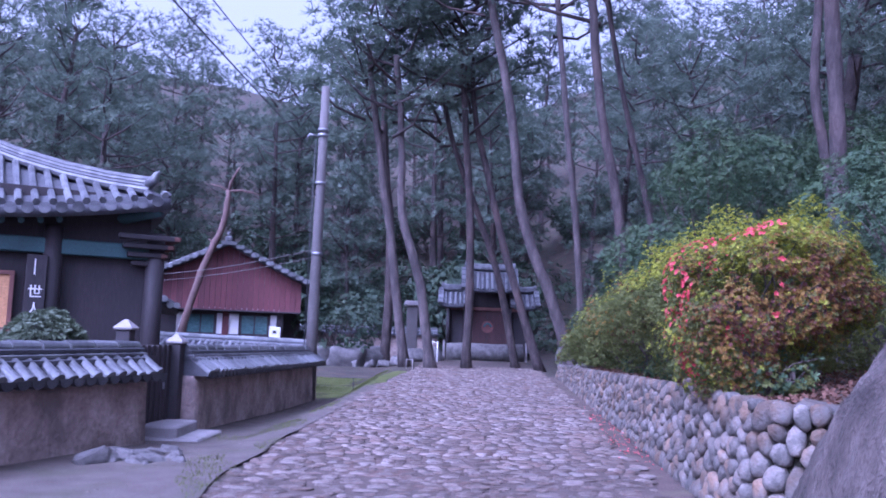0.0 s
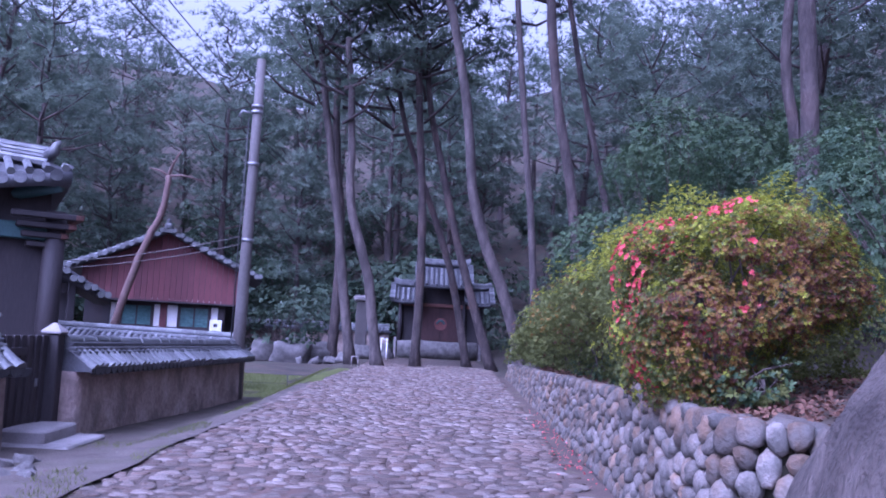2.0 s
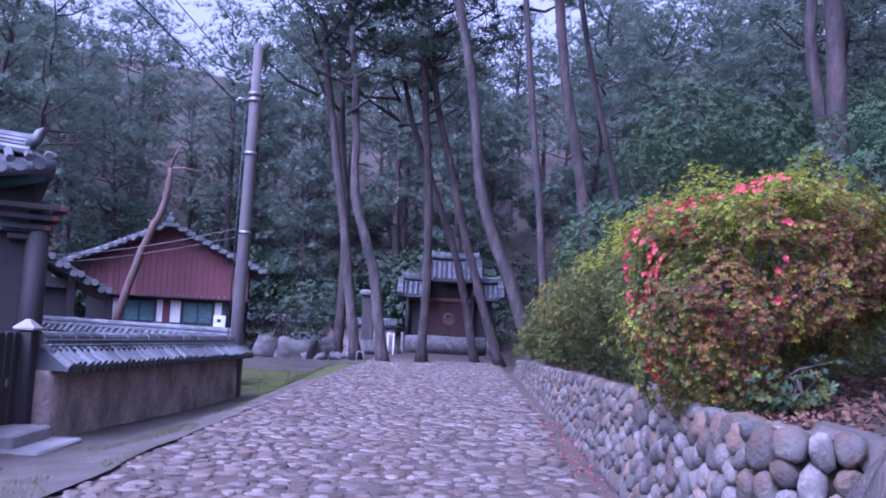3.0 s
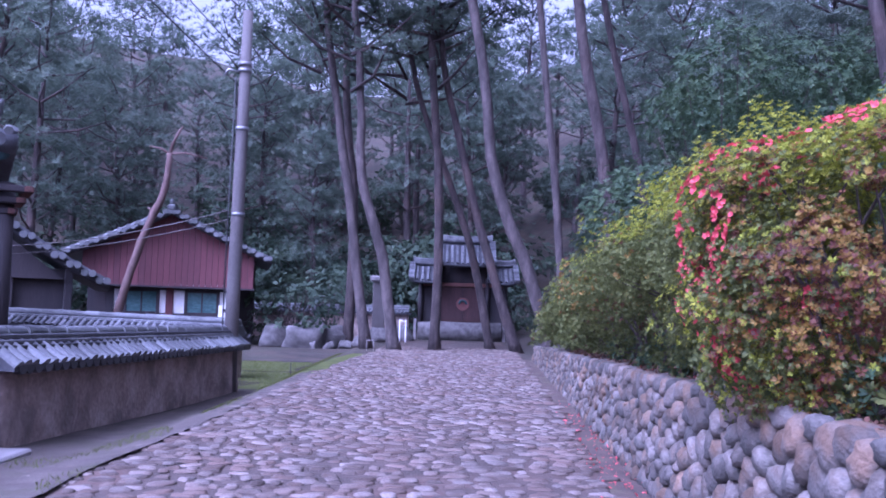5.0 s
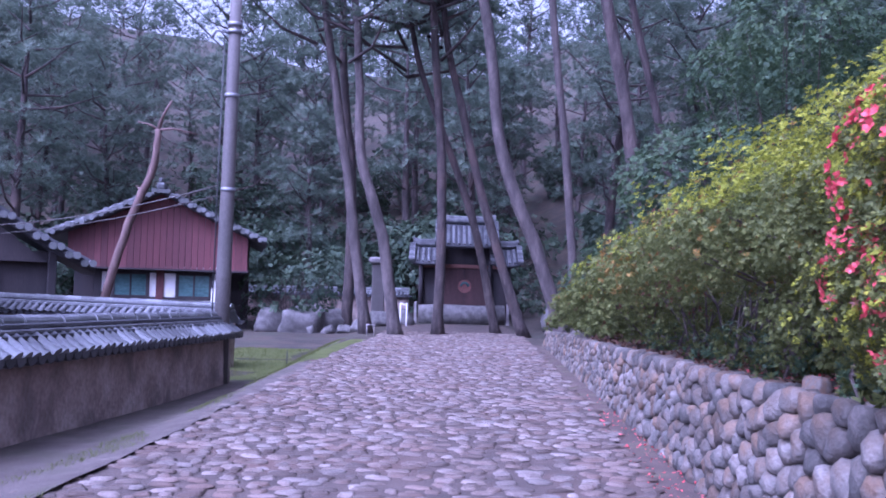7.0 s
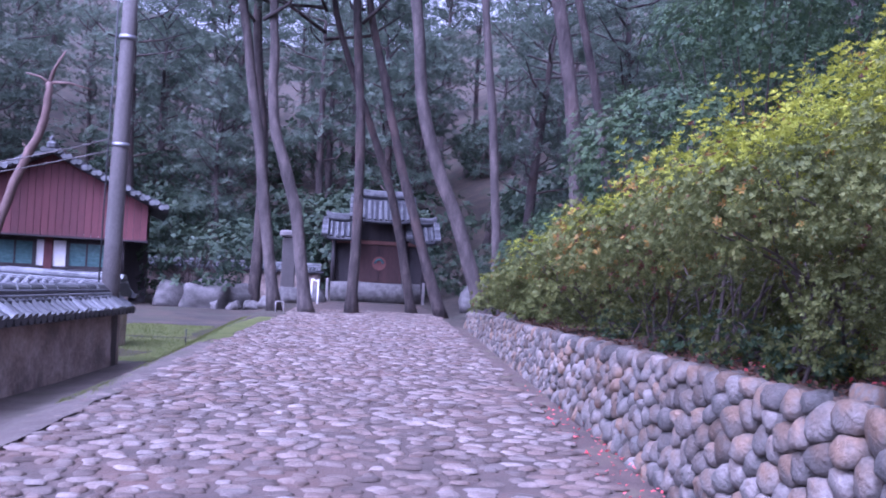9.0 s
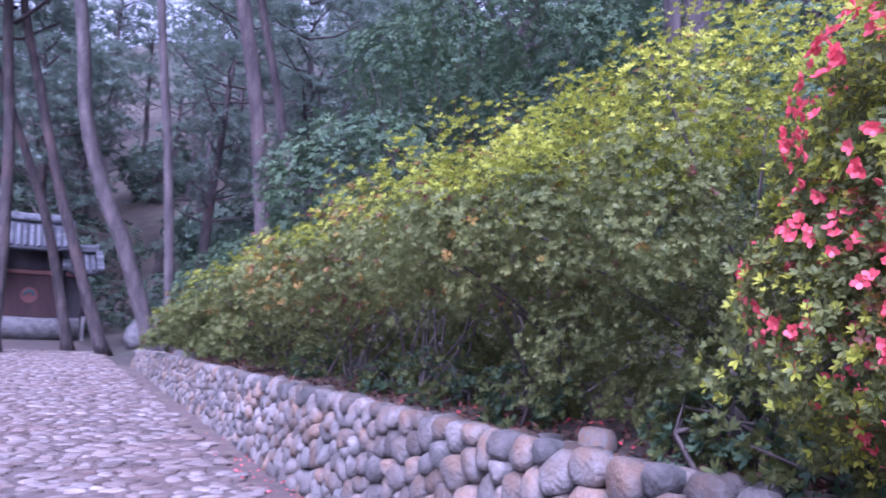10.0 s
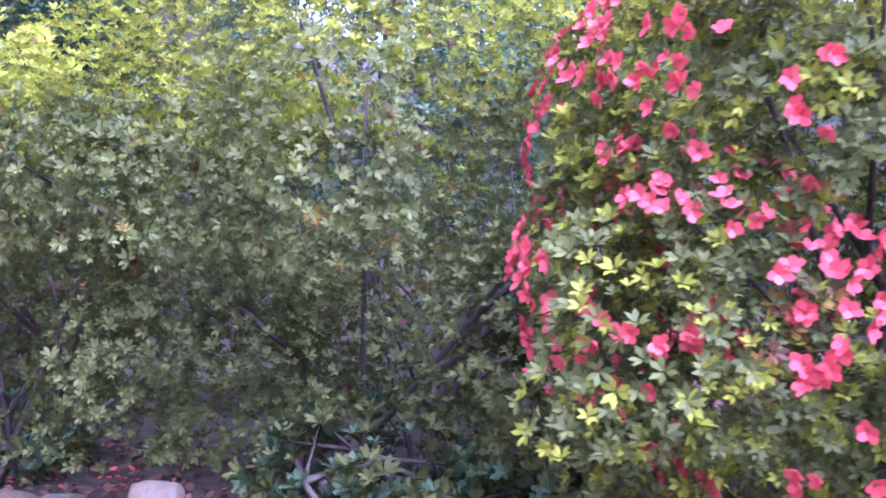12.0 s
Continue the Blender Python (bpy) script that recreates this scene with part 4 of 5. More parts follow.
def hall():
    h = thing("temple_hall", (-5.7 + 5.7 * math.cos(radians(30)) + 17 * 0.5, 17 - 17 * math.cos(radians(30)) + 5.7 * 0.5, 0), "old timber hall with grey curved tile roof and dark green eaves", "building", turn=30)
    CX, FY, RY = -5.7, 17.0, 23.6          # eave corner and ridge

    def roof_z(df, ds):
        d = min(df, ds)
        return 3.5 + 0.35 * d + 0.03 * d * d + 0.5 * max(0, 1 - max(df, ds) / 4.5) ** 2

    gable = 4.6
    lines_f, lines_s = [], []
    for i in range(38):
        ds = 0.12 + i * 0.29
        end = min(ds, RY - FY) if ds < gable else RY - FY
        n = max(2, int(end / 0.4))
        lines_f.append([(CX - ds, FY + end * k / n, roof_z(end * k / n, ds) + 0.06) for k in range(n + 1)])
    for i in range(24):
        df = 0.12 + i * 0.29
        end = min(df, gable)
        n = max(2, int(end / 0.4))
        lines_s.append([(CX - end * k / n, FY + df, roof_z(df, end * k / n) + 0.06) for k in range(n + 1)])
    curve_rows("tile_rib", h, lines_f, 0.075, M_TILE)
    curve_rows("tile_rib", h, lines_s, 0.075, M_TILE)
    # roof bed, thick
    verts, faces, n = [], [], 24
    for side in (0, 1):
        o = len(verts)
        for j in range(n + 1):
            df = (RY - FY) * j / n
            for i in range(n + 1):
                ds = (11.0 if side == 0 else gable) * i / n
                z = roof_z(df, min(ds, gable) if side else max(ds, 0))
                if side == 0 and ds > gable:
                    z = roof_z(df, 99)
                verts.append((CX - ds, FY + df, z - 0.01))
        for j in range(n):
            for i in range(n):
                q = o + j * (n + 1) + i
                faces.append((q, q + n + 1, q + n + 2, q + 1))
        if side == 0:
            break
    m = len(verts)
    verts += [(x, y, z - 0.22) for x, y, z in verts]
    faces += [tuple(i + m for i in q[::-1]) for q in faces]
    w = n + 1
    rim = [i for i in range(w)] + [j * w + n for j in range(1, w)] + [n * w + i for i in range(n - 1, -1, -1)] + [j * w for j in range(n - 1, 0, -1)]
    faces += [(rim[k], rim[(k + 1) % len(rim)], rim[(k + 1) % len(rim)] + m, rim[k] + m) for k in range(len(rim))]
    under("roof_bed", mesh_of("roof_bed", verts, faces, M_TILE_DARK, True), h)
    # eave tiles hanging between the rows
    disc = mesh_of("eave_tile", *tube([(0, 0, 0), (0, 0.03, 0)], [0.11, 0.11], 10, True), M_TILE)
    for i in range(32):
        ds = 0.26 + i * 0.29
        under("eave_tile", disc, h, pose(CX - ds, FY - 0.03, roof_z(0, ds) - 0.05))
    for i in range(22):
        df = 0.26 + i * 0.29
        under("eave_tile", disc, h, pose(CX + 0.03, FY + df, roof_z(df, 0) - 0.05, 0, 0, 90))
    # hip ridge, descending ridge and main ridge: stacked courses with an upturned end
    hip = [(CX - d, FY + d, roof_z(d, d) + 0.1) for d in (0.35, 1.0, 1.8, 2.6, 3.4, 4.2, 4.7)]
    down = [(CX - gable - 0.1, FY + d, roof_z(d, 99) + 0.12) for d in (4.0, 4.6, 5.2, 5.9, 6.6)]
    main = [(CX - gable + 0.1, RY, roof_z(6.6, 99) + 0.35), (CX - 7.5, RY, roof_z(6.6, 99) + 0.25), (CX - 11, RY, roof_z(6.6, 99) + 0.25)]
    for line in (hip, down, main):
        for k, (r, dz) in enumerate(((0.1, 0.0), (0.09, 0.075), (0.085, 0.14), (0.075, 0.205))):
            pts = [Vector(p) + Vector((0, 0, dz)) for p in line]
            v, f = tube(pts, [r] * len(pts), 8)
            under("ridge_course", mesh_of("ridge_course", v, f, M_TILE_DARK if k == 1 else M_TILE), h)
    tip = Vector(hip[0])
    v, f = tube([tip + Vector((-0.05, 0.05, 0.1)), tip + Vector((0.06, -0.06, 0.22)), tip + Vector((0.08, -0.08, 0.33)), tip + Vector((0.13, -0.13, 0.38))], [0.11, 0.1, 0.07, 0.03], 8)
    under("ridge_finial", mesh_of("ridge_finial", v, f, M_TILE, True), h)
    # gable triangle
    gx = CX - gable - 0.35
    v = [(gx, FY + 4.2, 5.2), (gx, RY + 3.0, 5.2), (gx, RY, roof_z(6.6, 99)), (gx - 0.1, FY + 4.2, 5.2), (gx - 0.1, RY + 3.0, 5.2), (gx - 0.1, RY, roof_z(6.6, 99))]
    under("gable", mesh_of("gable", v, [(0, 1, 2), (5, 4, 3), (0, 3, 4, 1), (1, 4, 5, 2), (2, 5, 3, 0)], M_WOOD_RED), h)
    # rafters under the eaves
    rafter = mesh_of("rafter", *tube([(0, 0, 0), (0, 1.7, 0.5)], [0.06, 0.06], 8), M_GREEN)
    for i in range(26):
        ds = 2.0 + i * 0.33
        under("rafter", rafter, h, pose(CX - ds, FY + 0.2, roof_z(0.2, ds) - 0.34))
    for i in range(15):
        df = 2.0 + i * 0.33
        under("rafter", rafter, h, pose(CX - 0.2, FY + df, roof_z(df, 0.2) - 0.34, 0, 0, 90))
    v, f = tube([(CX - 0.15, FY + 0.15, 3.72), (CX - 0.9, FY + 0.9, 3.55), (CX - 2.0, FY + 2.0, 3.75)], [0.11, 0.13, 0.13], 8)
    under("corner_rafter", mesh_of("corner_rafter", v, f, M_GREEN, True), h)
    # body
    WX, WY = -5.8, 17.6
    part("wall", box(-17, WX - 0.12, WY + 0.12, 28.5, -0.2, 4.05, 0.0), M_WOOD_DARK, h)
    for x in (WX - 0.02, -7.75, -10.4, -13.1, -15.3):
        v, f = tube([(x, WY, -0.2), (x, WY, 1.6), (x, WY, 3.3)], [0.2, 0.195, 0.18], 14)
        under("column", mesh_of("column", v, f, M_WOOD_DARK, True), h)
    for y in (20.6, 23, 25.4, 27.8):
        v, f = tube([(WX - 0.02, y, -0.2), (WX - 0.02, y, 3.3)], [0.2, 0.18], 14)
        under("column", mesh_of("column", v, f, M_WOOD_DARK, True), h)
    part("lintel", box(-17, WX + 0.1, WY - 0.1, WY + 0.1, 2.75, 3.05, 0.02), M_GREEN, h)
    part("side_lintel", box(WX - 0.1, WX + 0.1, WY + 0.1, 29.5, 2.75, 3.05, 0.02), M_GREEN, h)
    for k in range(4):
        s = 0.1 + 0.1 * k
        part("bracket", box(WX - 0.5 - 0.1 * k, WX + s, WY - s, WY - s + 0.16, 2.62 + 0.17 * k, 2.73 + 0.17 * k, 0.02), M_WOOD_DARK, h)
        part("bracket", box(WX + s - 0.16, WX + s, WY - s, WY + 0.5, 2.62 + 0.17 * k, 2.73 + 0.17 * k, 0.02), M_WOOD_BROWN, h)
    win = part("window", box(-9.55, -8.45, WY + 0.04, WY + 0.1, 1.3, 2.3, 0.005), M_PAPER, h, "amber paper window")
    for x0, x1, z0, z1 in ((-9.63, -8.37, 2.3, 2.38), (-9.63, -8.37, 1.22, 1.3), (-8.45, -8.37, 1.3, 2.3), (-9.63, -9.55, 1.3, 2.3)):
        part("window_frame", box(x0, x1, WY - 0.0, WY + 0.1, z0, z1, 0.008), M_WOOD_BROWN, win)
    board = part("verse_board", box(-8.2, -7.84, WY - 0.26, WY - 0.22, 1.1, 2.7, 0.008), M_WOOD_DARK, h, "dark board with white brush characters")
    for k, ch in enumerate("世人"):
        c = bpy.data.curves.new("character", "FONT")
        c.body, c.size, c.extrude, c.align_x = ch, 0.27, 0.004, "CENTER"
        c.materials.append(M_WHITE)
        o = new("character", c)
        o.parent = board
        o.matrix_basis = pose(-8.02, WY - 0.268, 1.9 - 0.33 * k, 90)
    bm = box(-8.06, -8.04, WY - 0.268, WY - 0.26, 2.32, 2.62, 0)
    part("brush_stroke", bm, M_WHITE, board)
    return h


def gabled_roof(base, x0, x1, y0, y1, z_eave, z_ridge, along, pitch=0.3, radius=0.085, verge=True, mat=None, sag=0.12):
    """A tiled double-pitch roof; along: the axis of its ridge. Slopes sag a little."""
    def place(s, t):                       # s along the ridge 0..1, t across -1..1
        z = z_ridge - (z_ridge - z_eave) * (abs(t) * (1 + sag) - sag * t * t)
        if along == "x":
            return (x0 + (x1 - x0) * s, (y0 + y1) / 2 + (y1 - y0) / 2 * t, z + 0.12 * (2 * s - 1) ** 4)
        return ((x0 + x1) / 2 + (x1 - x0) / 2 * t, y0 + (y1 - y0) * s, z + 0.06 * (2 * s - 1) ** 4)
    verts, faces, n = [], [], 12
    for dz in (0, -0.16):
        for i in range(n + 1):
            for j in range(n + 1):
                p = place(i / n, j / n * 2 - 1)
                verts.append((p[0], p[1], p[2] + dz))
    w, m = n + 1, (n + 1) ** 2
    for i in range(n):
        for j in range(n):
            q = i * w + j
            faces += [(q, q + w, q + w + 1, q + 1), (q + m, q + 1 + m, q + w + 1 + m, q + w + m)]
    rim = [i for i in range(w)] + [j * w + n for j in range(1, w)] + [n * w + i for i in range(n - 1, -1, -1)] + [j * w for j in range(n - 1, 0, -1)]
    faces += [(rim[k], rim[(k + 1) % len(rim)], rim[(k + 1) % len(rim)] + m, rim[k] + m) for k in range(len(rim))]
    roof = under("roof", mesh_of("roof", verts, faces, M_TILE_DARK, True), base)
    length = (x1 - x0) if along == "x" else (y1 - y0)
    rows = max(4, int(length / pitch))
    for sgn in (-1, 1):
        for i in range(rows + 1):
            s = min(max(i / rows, 0.01), 0.99)
            pts = [Vector(place(s, sgn * k / 6)) + Vector((0, 0, 0.05)) for k in range(1, 7)]
            v, f = tube(pts, [radius] * len(pts), 6)
            under("tile_rib", mesh_of("tile_rib", v, f, mat or M_TILE), roof)
    pts = [Vector(place(k / 8, 0)) + Vector((0, 0, 0.12)) for k in range(9)]
    for k, (r, dz) in enumerate(((0.14, 0.0), (0.12, 0.1), (0.1, 0.2))):
        v, f = tube([p + Vector((0, 0, dz)) for p in pts], [r] * len(pts), 8)
        under("ridge_course", mesh_of("ridge_course", v, f, M_TILE), roof)
    if verge:
        disc = mesh_of("verge_tile", *tube([(0, -0.14, 0), (0, 0.16, 0.0)], [0.105, 0.105], 9), M_TILE)
        for s in (0, 1):
            for sgn in (-1, 1):
                for k in range(24):
                    p = place(s, sgn * (k + 0.5) / 24)
                    turn = 0 if along == "y" else 90
                    under("verge_tile", disc, roof, pose(p[0], p[1] - 0.05, p[2] - 0.06 + 0.1 * (k % 2), 0, 0, turn))
    return roof


hall()


def gabled_house():
    A = radians(13)
    CXH, CYH = -10.975, 41.4
    h = thing("gabled_house", (CXH - CXH * math.cos(A) + CYH * math.sin(A), CYH - CXH * math.sin(A) - CYH * math.cos(A), 0), "tile-roofed house with maroon board gable and white walls", "house", turn=13)
    Y = 41.4
    gabled_roof(h, -15.3, -6.65, Y - 0.55, Y + 8, 3.3, 5.3, "y")
    # gable of upright boards
    n = 28
    for i in range(n):
        a, b = -14.55 + 7.15 * i / n, -14.55 + 7.15 * (i + 1) / n - 0.012
        def under_roof(x):
            t = abs((x + 10.975) / 4.225)
            return 5.3 - 2.0 * (t * 1.12 - 0.12 * t * t) - 0.12
        v = [(x, y, z) for y in (Y - 0.06 - 0.006 * (i % 2), Y + 0.06) for x, z in ((a, 2.08), (b, 2.08), (b, under_roof(b)), (a, under_roof(a)))]
        under("gable_board", mesh_of("gable_board", v, [(0, 1, 2, 3), (7, 6, 5, 4), (0, 4, 5, 1), (1, 5, 6, 2), (2, 6, 7, 3), (3, 7, 4, 0)], M_WOOD_RED), h)
    part("gable_sill", box(-14.6, -7.35, Y - 0.1, Y + 0.1, 2.0, 2.08, 0.01), M_WOOD_DARK, h)
    part("wall", box(-13.4, -8.25, Y + 0.45, Y + 7, -0.6, 2.2, 0.0), M_WHITE, h)
    part("recess_wall", box(-14.6, -7.3, Y + 2.0, Y + 7.4, -0.6, 3.4, 0.0), M_WOOD_DARK, h)
    F = Y + 0.45
    for x in (-13.42, -10.95, -8.35):
        part("post", box(x - 0.16, x + 0.16, F - 0.1, F + 0.02, -0.6, 2.1, 0.015), M_WOOD_RED if x == -10.95 else M_WOOD_DARK, h)
    for z in (0.84, 1.96):
        part("rail", box(-13.3, -8.3, F - 0.06, F + 0.02, z - 0.06, z + 0.06, 0.01), M_WOOD_DARK, h)
    part("rail", box(-13.3, -8.3, F - 0.06, F + 0.02, 0.2, 0.36, 0.01), M_WOOD_BROWN, h)
    for x0, x1 in ((-12.8, -11.45), (-10.25, -8.9)):
        win = part("window", box(x0 + 0.06, x1 - 0.06, F - 0.02, F - 0.01, 0.94, 1.86, 0.0), M_GLASS, h, "greenish window glass")
        for a, b, c, d in ((x0 - 0.08, x0 + 0.06, 0.9, 1.9), (x1 - 0.06, x1 + 0.08, 0.9, 1.9), (x0 + 0.06, x1 - 0.06, 1.82, 1.9), (x0 + 0.06, x1 - 0.06, 0.9, 0.95), ((x0 + x1) / 2 - 0.03, (x0 + x1) / 2 + 0.03, 0.95, 1.82)):
            part("window_frame", box(a, b, F - 0.07, F + 0.0, c, d, 0.008), M_WOOD_DARK, win)
        for k in range(3):
            part("glazing_bar", box(x0 + 0.06, x1 - 0.06, F - 0.035, F - 0.015, 1.13 + 0.2 * k, 1.145 + 0.2 * k, 0), M_GREEN, win)
    b = part("meter_box", box(-8.85, -8.3, F - 0.3, F - 0.1, 0.72, 1.32, 0.02), M_WHITE, h, "white meter box")
    part("meter_window", box(-8.68, -8.5, F - 0.31, F - 0.3, 1.0, 1.15, 0), M_WOOD_DARK, b)
    # carved pale end tiles
    part("ridge_end", box(-11.16, -10.8, Y - 0.75, Y - 0.5, 5.3, 5.6, 0.08), M_TILE, h)
    part("finial", box(-11.07, -10.89, Y - 0.7, Y - 0.55, 5.58, 5.82, 0.07), M_TILE, h)
    return h


M_GLASS = material("window_glass", [(0.06, 0.12, 0.12), (0.1, 0.18, 0.175)], 1.5, 0.12, 0.05, 8, (1, 1, 2))
gabled_house()

annex = thing("side_building", (0, 0, 0), "low dark outbuilding with sagging grey tile roof", "building")
annex.matrix_basis = pose(-12.0, 36.3, -0.48, 0, 0, 30) @ Matrix.Scale(1.3, 4) @ Matrix.Translation((9.9, -27.6, 0))
# darker tile than the other roofs: the forest's dark reflection is put into its colour
gabled_roof(annex, -19.4, -9.6, 27.6, 30.5, 1.85, 5.2, "y", verge=True, mat=M_TILE_DARK, sag=0.3)
v = [(x, y, z) for y in (27.95, 28.2) for x, z in ((-18.2, 2.0), (-10.8, 2.0), (-14.5, 4.85))]
under("gable", mesh_of("gable", v, [(0, 1, 2), (5, 4, 3), (0, 3, 4, 1), (1, 4, 5, 2), (2, 5, 3, 0)], M_WOOD_DARK), annex)
part("wall", box(-17, -10.7, 28.2, 30.2, -0.5, 2.3, 0.0), M_WOOD_DARK, annex)
for x in (-10.65, -12.2, -13.8):
    part("post", box(x - 0.11, x + 0.11, 28.0, 28.19, -0.5, 2.5, 0.02), M_WOOD_DARK, annex)


def gatehouse():
    g = thing("gatehouse", (0, 0, 0), "small dark wooden gatehouse with stepped tile roofs", "gate")
    Y = 52.0
    gabled_roof(g, 0.6, 3.7, Y - 1.3, Y + 1.7, 3.9, 5.15, "x", 0.27)
    gabled_roof(g, -0.75, 0.75, Y - 1.1, Y + 1.5, 2.95, 3.85, "x", 0.27)
    gabled_roof(g, 3.55, 5.0, Y - 1.1, Y + 1.5, 2.95, 3.85, "x", 0.27)
    part("wall", box(-0.3, 4.5, Y + 0.1, Y + 0.9, -0.5, 3.0, 0.0), M_WOOD_DARK, g)
    part("upper_wall", box(0.9, 3.5, Y + 0.05, Y + 0.9, 3.0, 4.15, 0.0), M_WOOD_DARK, g)
    for x in (-0.25, 0.75, 3.45, 4.45):
        v, f = tube([(x, Y - 0.05, 0.4), (x, Y - 0.05, 3.2)], [0.14, 0.13], 10)
        under("column", mesh_of("column", v, f, M_WOOD_DARK, True), g)
    part("beam", box(-0.4, 4.6, Y - 0.12, Y + 0.06, 2.72, 2.92, 0.02), M_WOOD_BROWN, g)
    for x0, x1 in ((0.9, 2.08), (2.1, 3.3)):
        leaf = part("door_leaf", box(x0, x1, Y - 0.02, Y + 0.06, 0.75, 2.7, 0.01), M_DOOR, g)
    v, f = tube([(2.1, Y - 0.06, 1.75), (2.1, Y - 0.03, 1.75)], [0.36, 0.36], 24)
    under("emblem", mesh_of("emblem", v, f, M_EMBLEM), g, None, "faded red round emblem")
    v, f = tube([(2.1 + 0.2 * math.cos(k / 10 * math.pi), Y - 0.07, 1.75 + 0.2 * math.sin(k / 10 * math.pi)) for k in range(11)], [0.07] * 11, 6)
    under("emblem_swirl", mesh_of("emblem_swirl", v, f, M_GREEN, True), g)
    return g


M_DOOR = material("dark_maroon_planks", [(0.035, 0.016, 0.015), (0.06, 0.025, 0.023)], 2.0, 0.75, 0.3, 30, (1, 1, 0.15))
M_EMBLEM = material("faded_red_paint", [(0.13, 0.05, 0.045), (0.19, 0.08, 0.07)], 3, 0.8, 0.1)
gatehouse()
terrace = thing("terrace_kerb", (0, 0, 0), "long rounded grey stone kerb before the gatehouse", "kerb")
v, f = tube([(-0.3, 49.6, 0.22), (1.0, 49.6, 0.26), (2.5, 49.6, 0.24), (4.1, 49.6, 0.3)], [0.52, 0.54, 0.53, 0.52], 16)
under("kerb_stone", mesh_of("kerb_stone", v, f, M_ROCK_DARK, True), terrace)
for x in (-0.45, 4.25):
    part("end_post", box(x - 0.07, x + 0.07, 49.3, 49.44, -0.7, 0.9, 0.015), M_STEP, terrace)
stele = thing("stone_stele", (-2.15, 46.0, -0.42), "tall grey stone stele with broad capstone", "stele")
part("shaft", box(-0.3, 0.3, -0.15, 0.15, 0.3, 3.1, 0.03), M_CONCRETE, stele)
part("capstone", box(-0.45, 0.45, -0.3, 0.3, 3.1, 3.4, 0.08), M_STEP, stele)
part("base", box(-0.5, 0.5, -0.4, 0.4, 0.0, 0.3, 0.03), M_STEP, stele)
rail = thing("white_hand_rail", (0, 0, 0), "short white metal hand rail among the pines", "rail")
for x in (-1.0, -0.72):
    v, f = tube([(x, 44, -0.6), (x, 44, 0.9)], [0.03, 0.03], 8)
    under("post", mesh_of("post", v, f, M_WHITE, True), rail)
v, f = tube([(-1.0, 44, 0.9), (-0.72, 44, 0.8)], [0.025, 0.025], 8)
under("bar", mesh_of("bar", v, f, M_WHITE, True), rail)
for i, (x, y, s, h) in enumerate([(-5.2, 43, 1.6, 1.4), (-4.1, 44, 1.3, 1.2), (-6.6, 43.5, 1.5, 1.2), (-2.6, 42, 0.6, 0.5), (-3.3, 42.4, 0.5, 0.4), (-3.9, 41.8, 0.5, 0.4), (-1.0, 46, 1.0, 0.8), (5.8, 41.0, 1.4, 1.2), (-2.0, 44.6, 0.9, 0.8), (-4.6, 41.6, 0.45, 0.3)]):
    o = new("boulder", to_mesh("boulder", lumpy(3, 70 + i, 0.4), M_ROCK_DARK))
    o.matrix_basis = pose(x, y, land(x, y) + h * 0.3, 8 * i, 0, 50 * i) @ Matrix.Diagonal((s * 1.2, s, h, 1))
    tagged(o, "weathered grey boulder below the pines", "rock", "boulders below the pines")


marker = thing("white_marker_frame", (-1.75, 36.6, land(-1.75, 36.6)), "small white metal frame at the foot of a pine", "marker")
for x in (-0.13, 0.13):
    v, f = tube([(x, 0, 0), (x, 0, 0.4)], [0.018, 0.018], 8)
    under("leg", mesh_of("leg", v, f, M_STEP, True), marker)
v, f = tube([(-0.14, 0, 0.39), (0.14, 0, 0.39)], [0.018, 0.018], 8)
under("crossbar", mesh_of("crossbar", v, f, M_STEP, True), marker)


# ---- pole and cables ----
pole = thing("utility_pole", (-3.67, 22.75, -0.6), "grey concrete utility pole with steel bands", "pole")
v, f = tube([(0, 0, 0), (0, 0, 2.5), (0.02, 0, 5.5), (0.03, 0, 8.6)], [0.16, 0.148, 0.13, 0.11], 16)
under("shaft", mesh_of("shaft", v, f, M_CONCRETE, True), pole)
for z in (4.0, 5.9, 7.2, 7.35):
    v, f = tube([(0.02, 0, z), (0.02, 0, z + 0.08)], [0.15, 0.15], 16)
    under("band", mesh_of("band", v, f, M_STEEL, True), pole)
v, f = tube([(-0.1, -0.1, 7.2), (-0.32, -0.1, 7.25), (-0.4, -0.1, 7.1)], [0.02, 0.03, 0.03], 8)
under("insulator_arm", mesh_of("insulator_arm", v, f, M_STEEL, True), pole)
v, f = tube([(-0.19, -0.06, 0.4), (-0.18, -0.06, 4), (-0.16, -0.06, 7.1)], [0.015, 0.015, 0.015], 6)
under("conduit", mesh_of("conduit", v, f, M_BLACK, True), pole)
for i, (a, b, sag, r) in enumerate((((-6.6, -25, 8.6), (-6.0, 62, 10.0), 0.8, 0.022), ((-6.3, -25, 9.0), (-5.2, 62, 10.4), 0.8, 0.016), ((-3.8, 22.5, 3.5), (-14.5, 30, 3.0), 0.35, 0.012), ((-3.8, 22.5, 3.3), (-14.5, 30, 2.7), 0.3, 0.01))):
    a, b = Vector(a), Vector(b)
    pts = [a + (b - a) * k / 24 - Vector((0, 0, sag * 4 * (k / 24) * (1 - k / 24))) for k in range(25)]
    v, f = tube(pts, [r] * 25, 6)
    tagged(new("cable", mesh_of("cable", v, f, M_BLACK if i < 2 else M_CONCRETE, True)), "thin sagging overhead cable", "cable", "overhead cables")
stake = thing("garden_stake", (-2.85, 25.7, land(-2.85, 25.7)), "thin dark stake standing in the lawn", "stake")
v, f = tube([(0, 0, 0), (0, 0, 0.42)], [0.015, 0.012], 6)
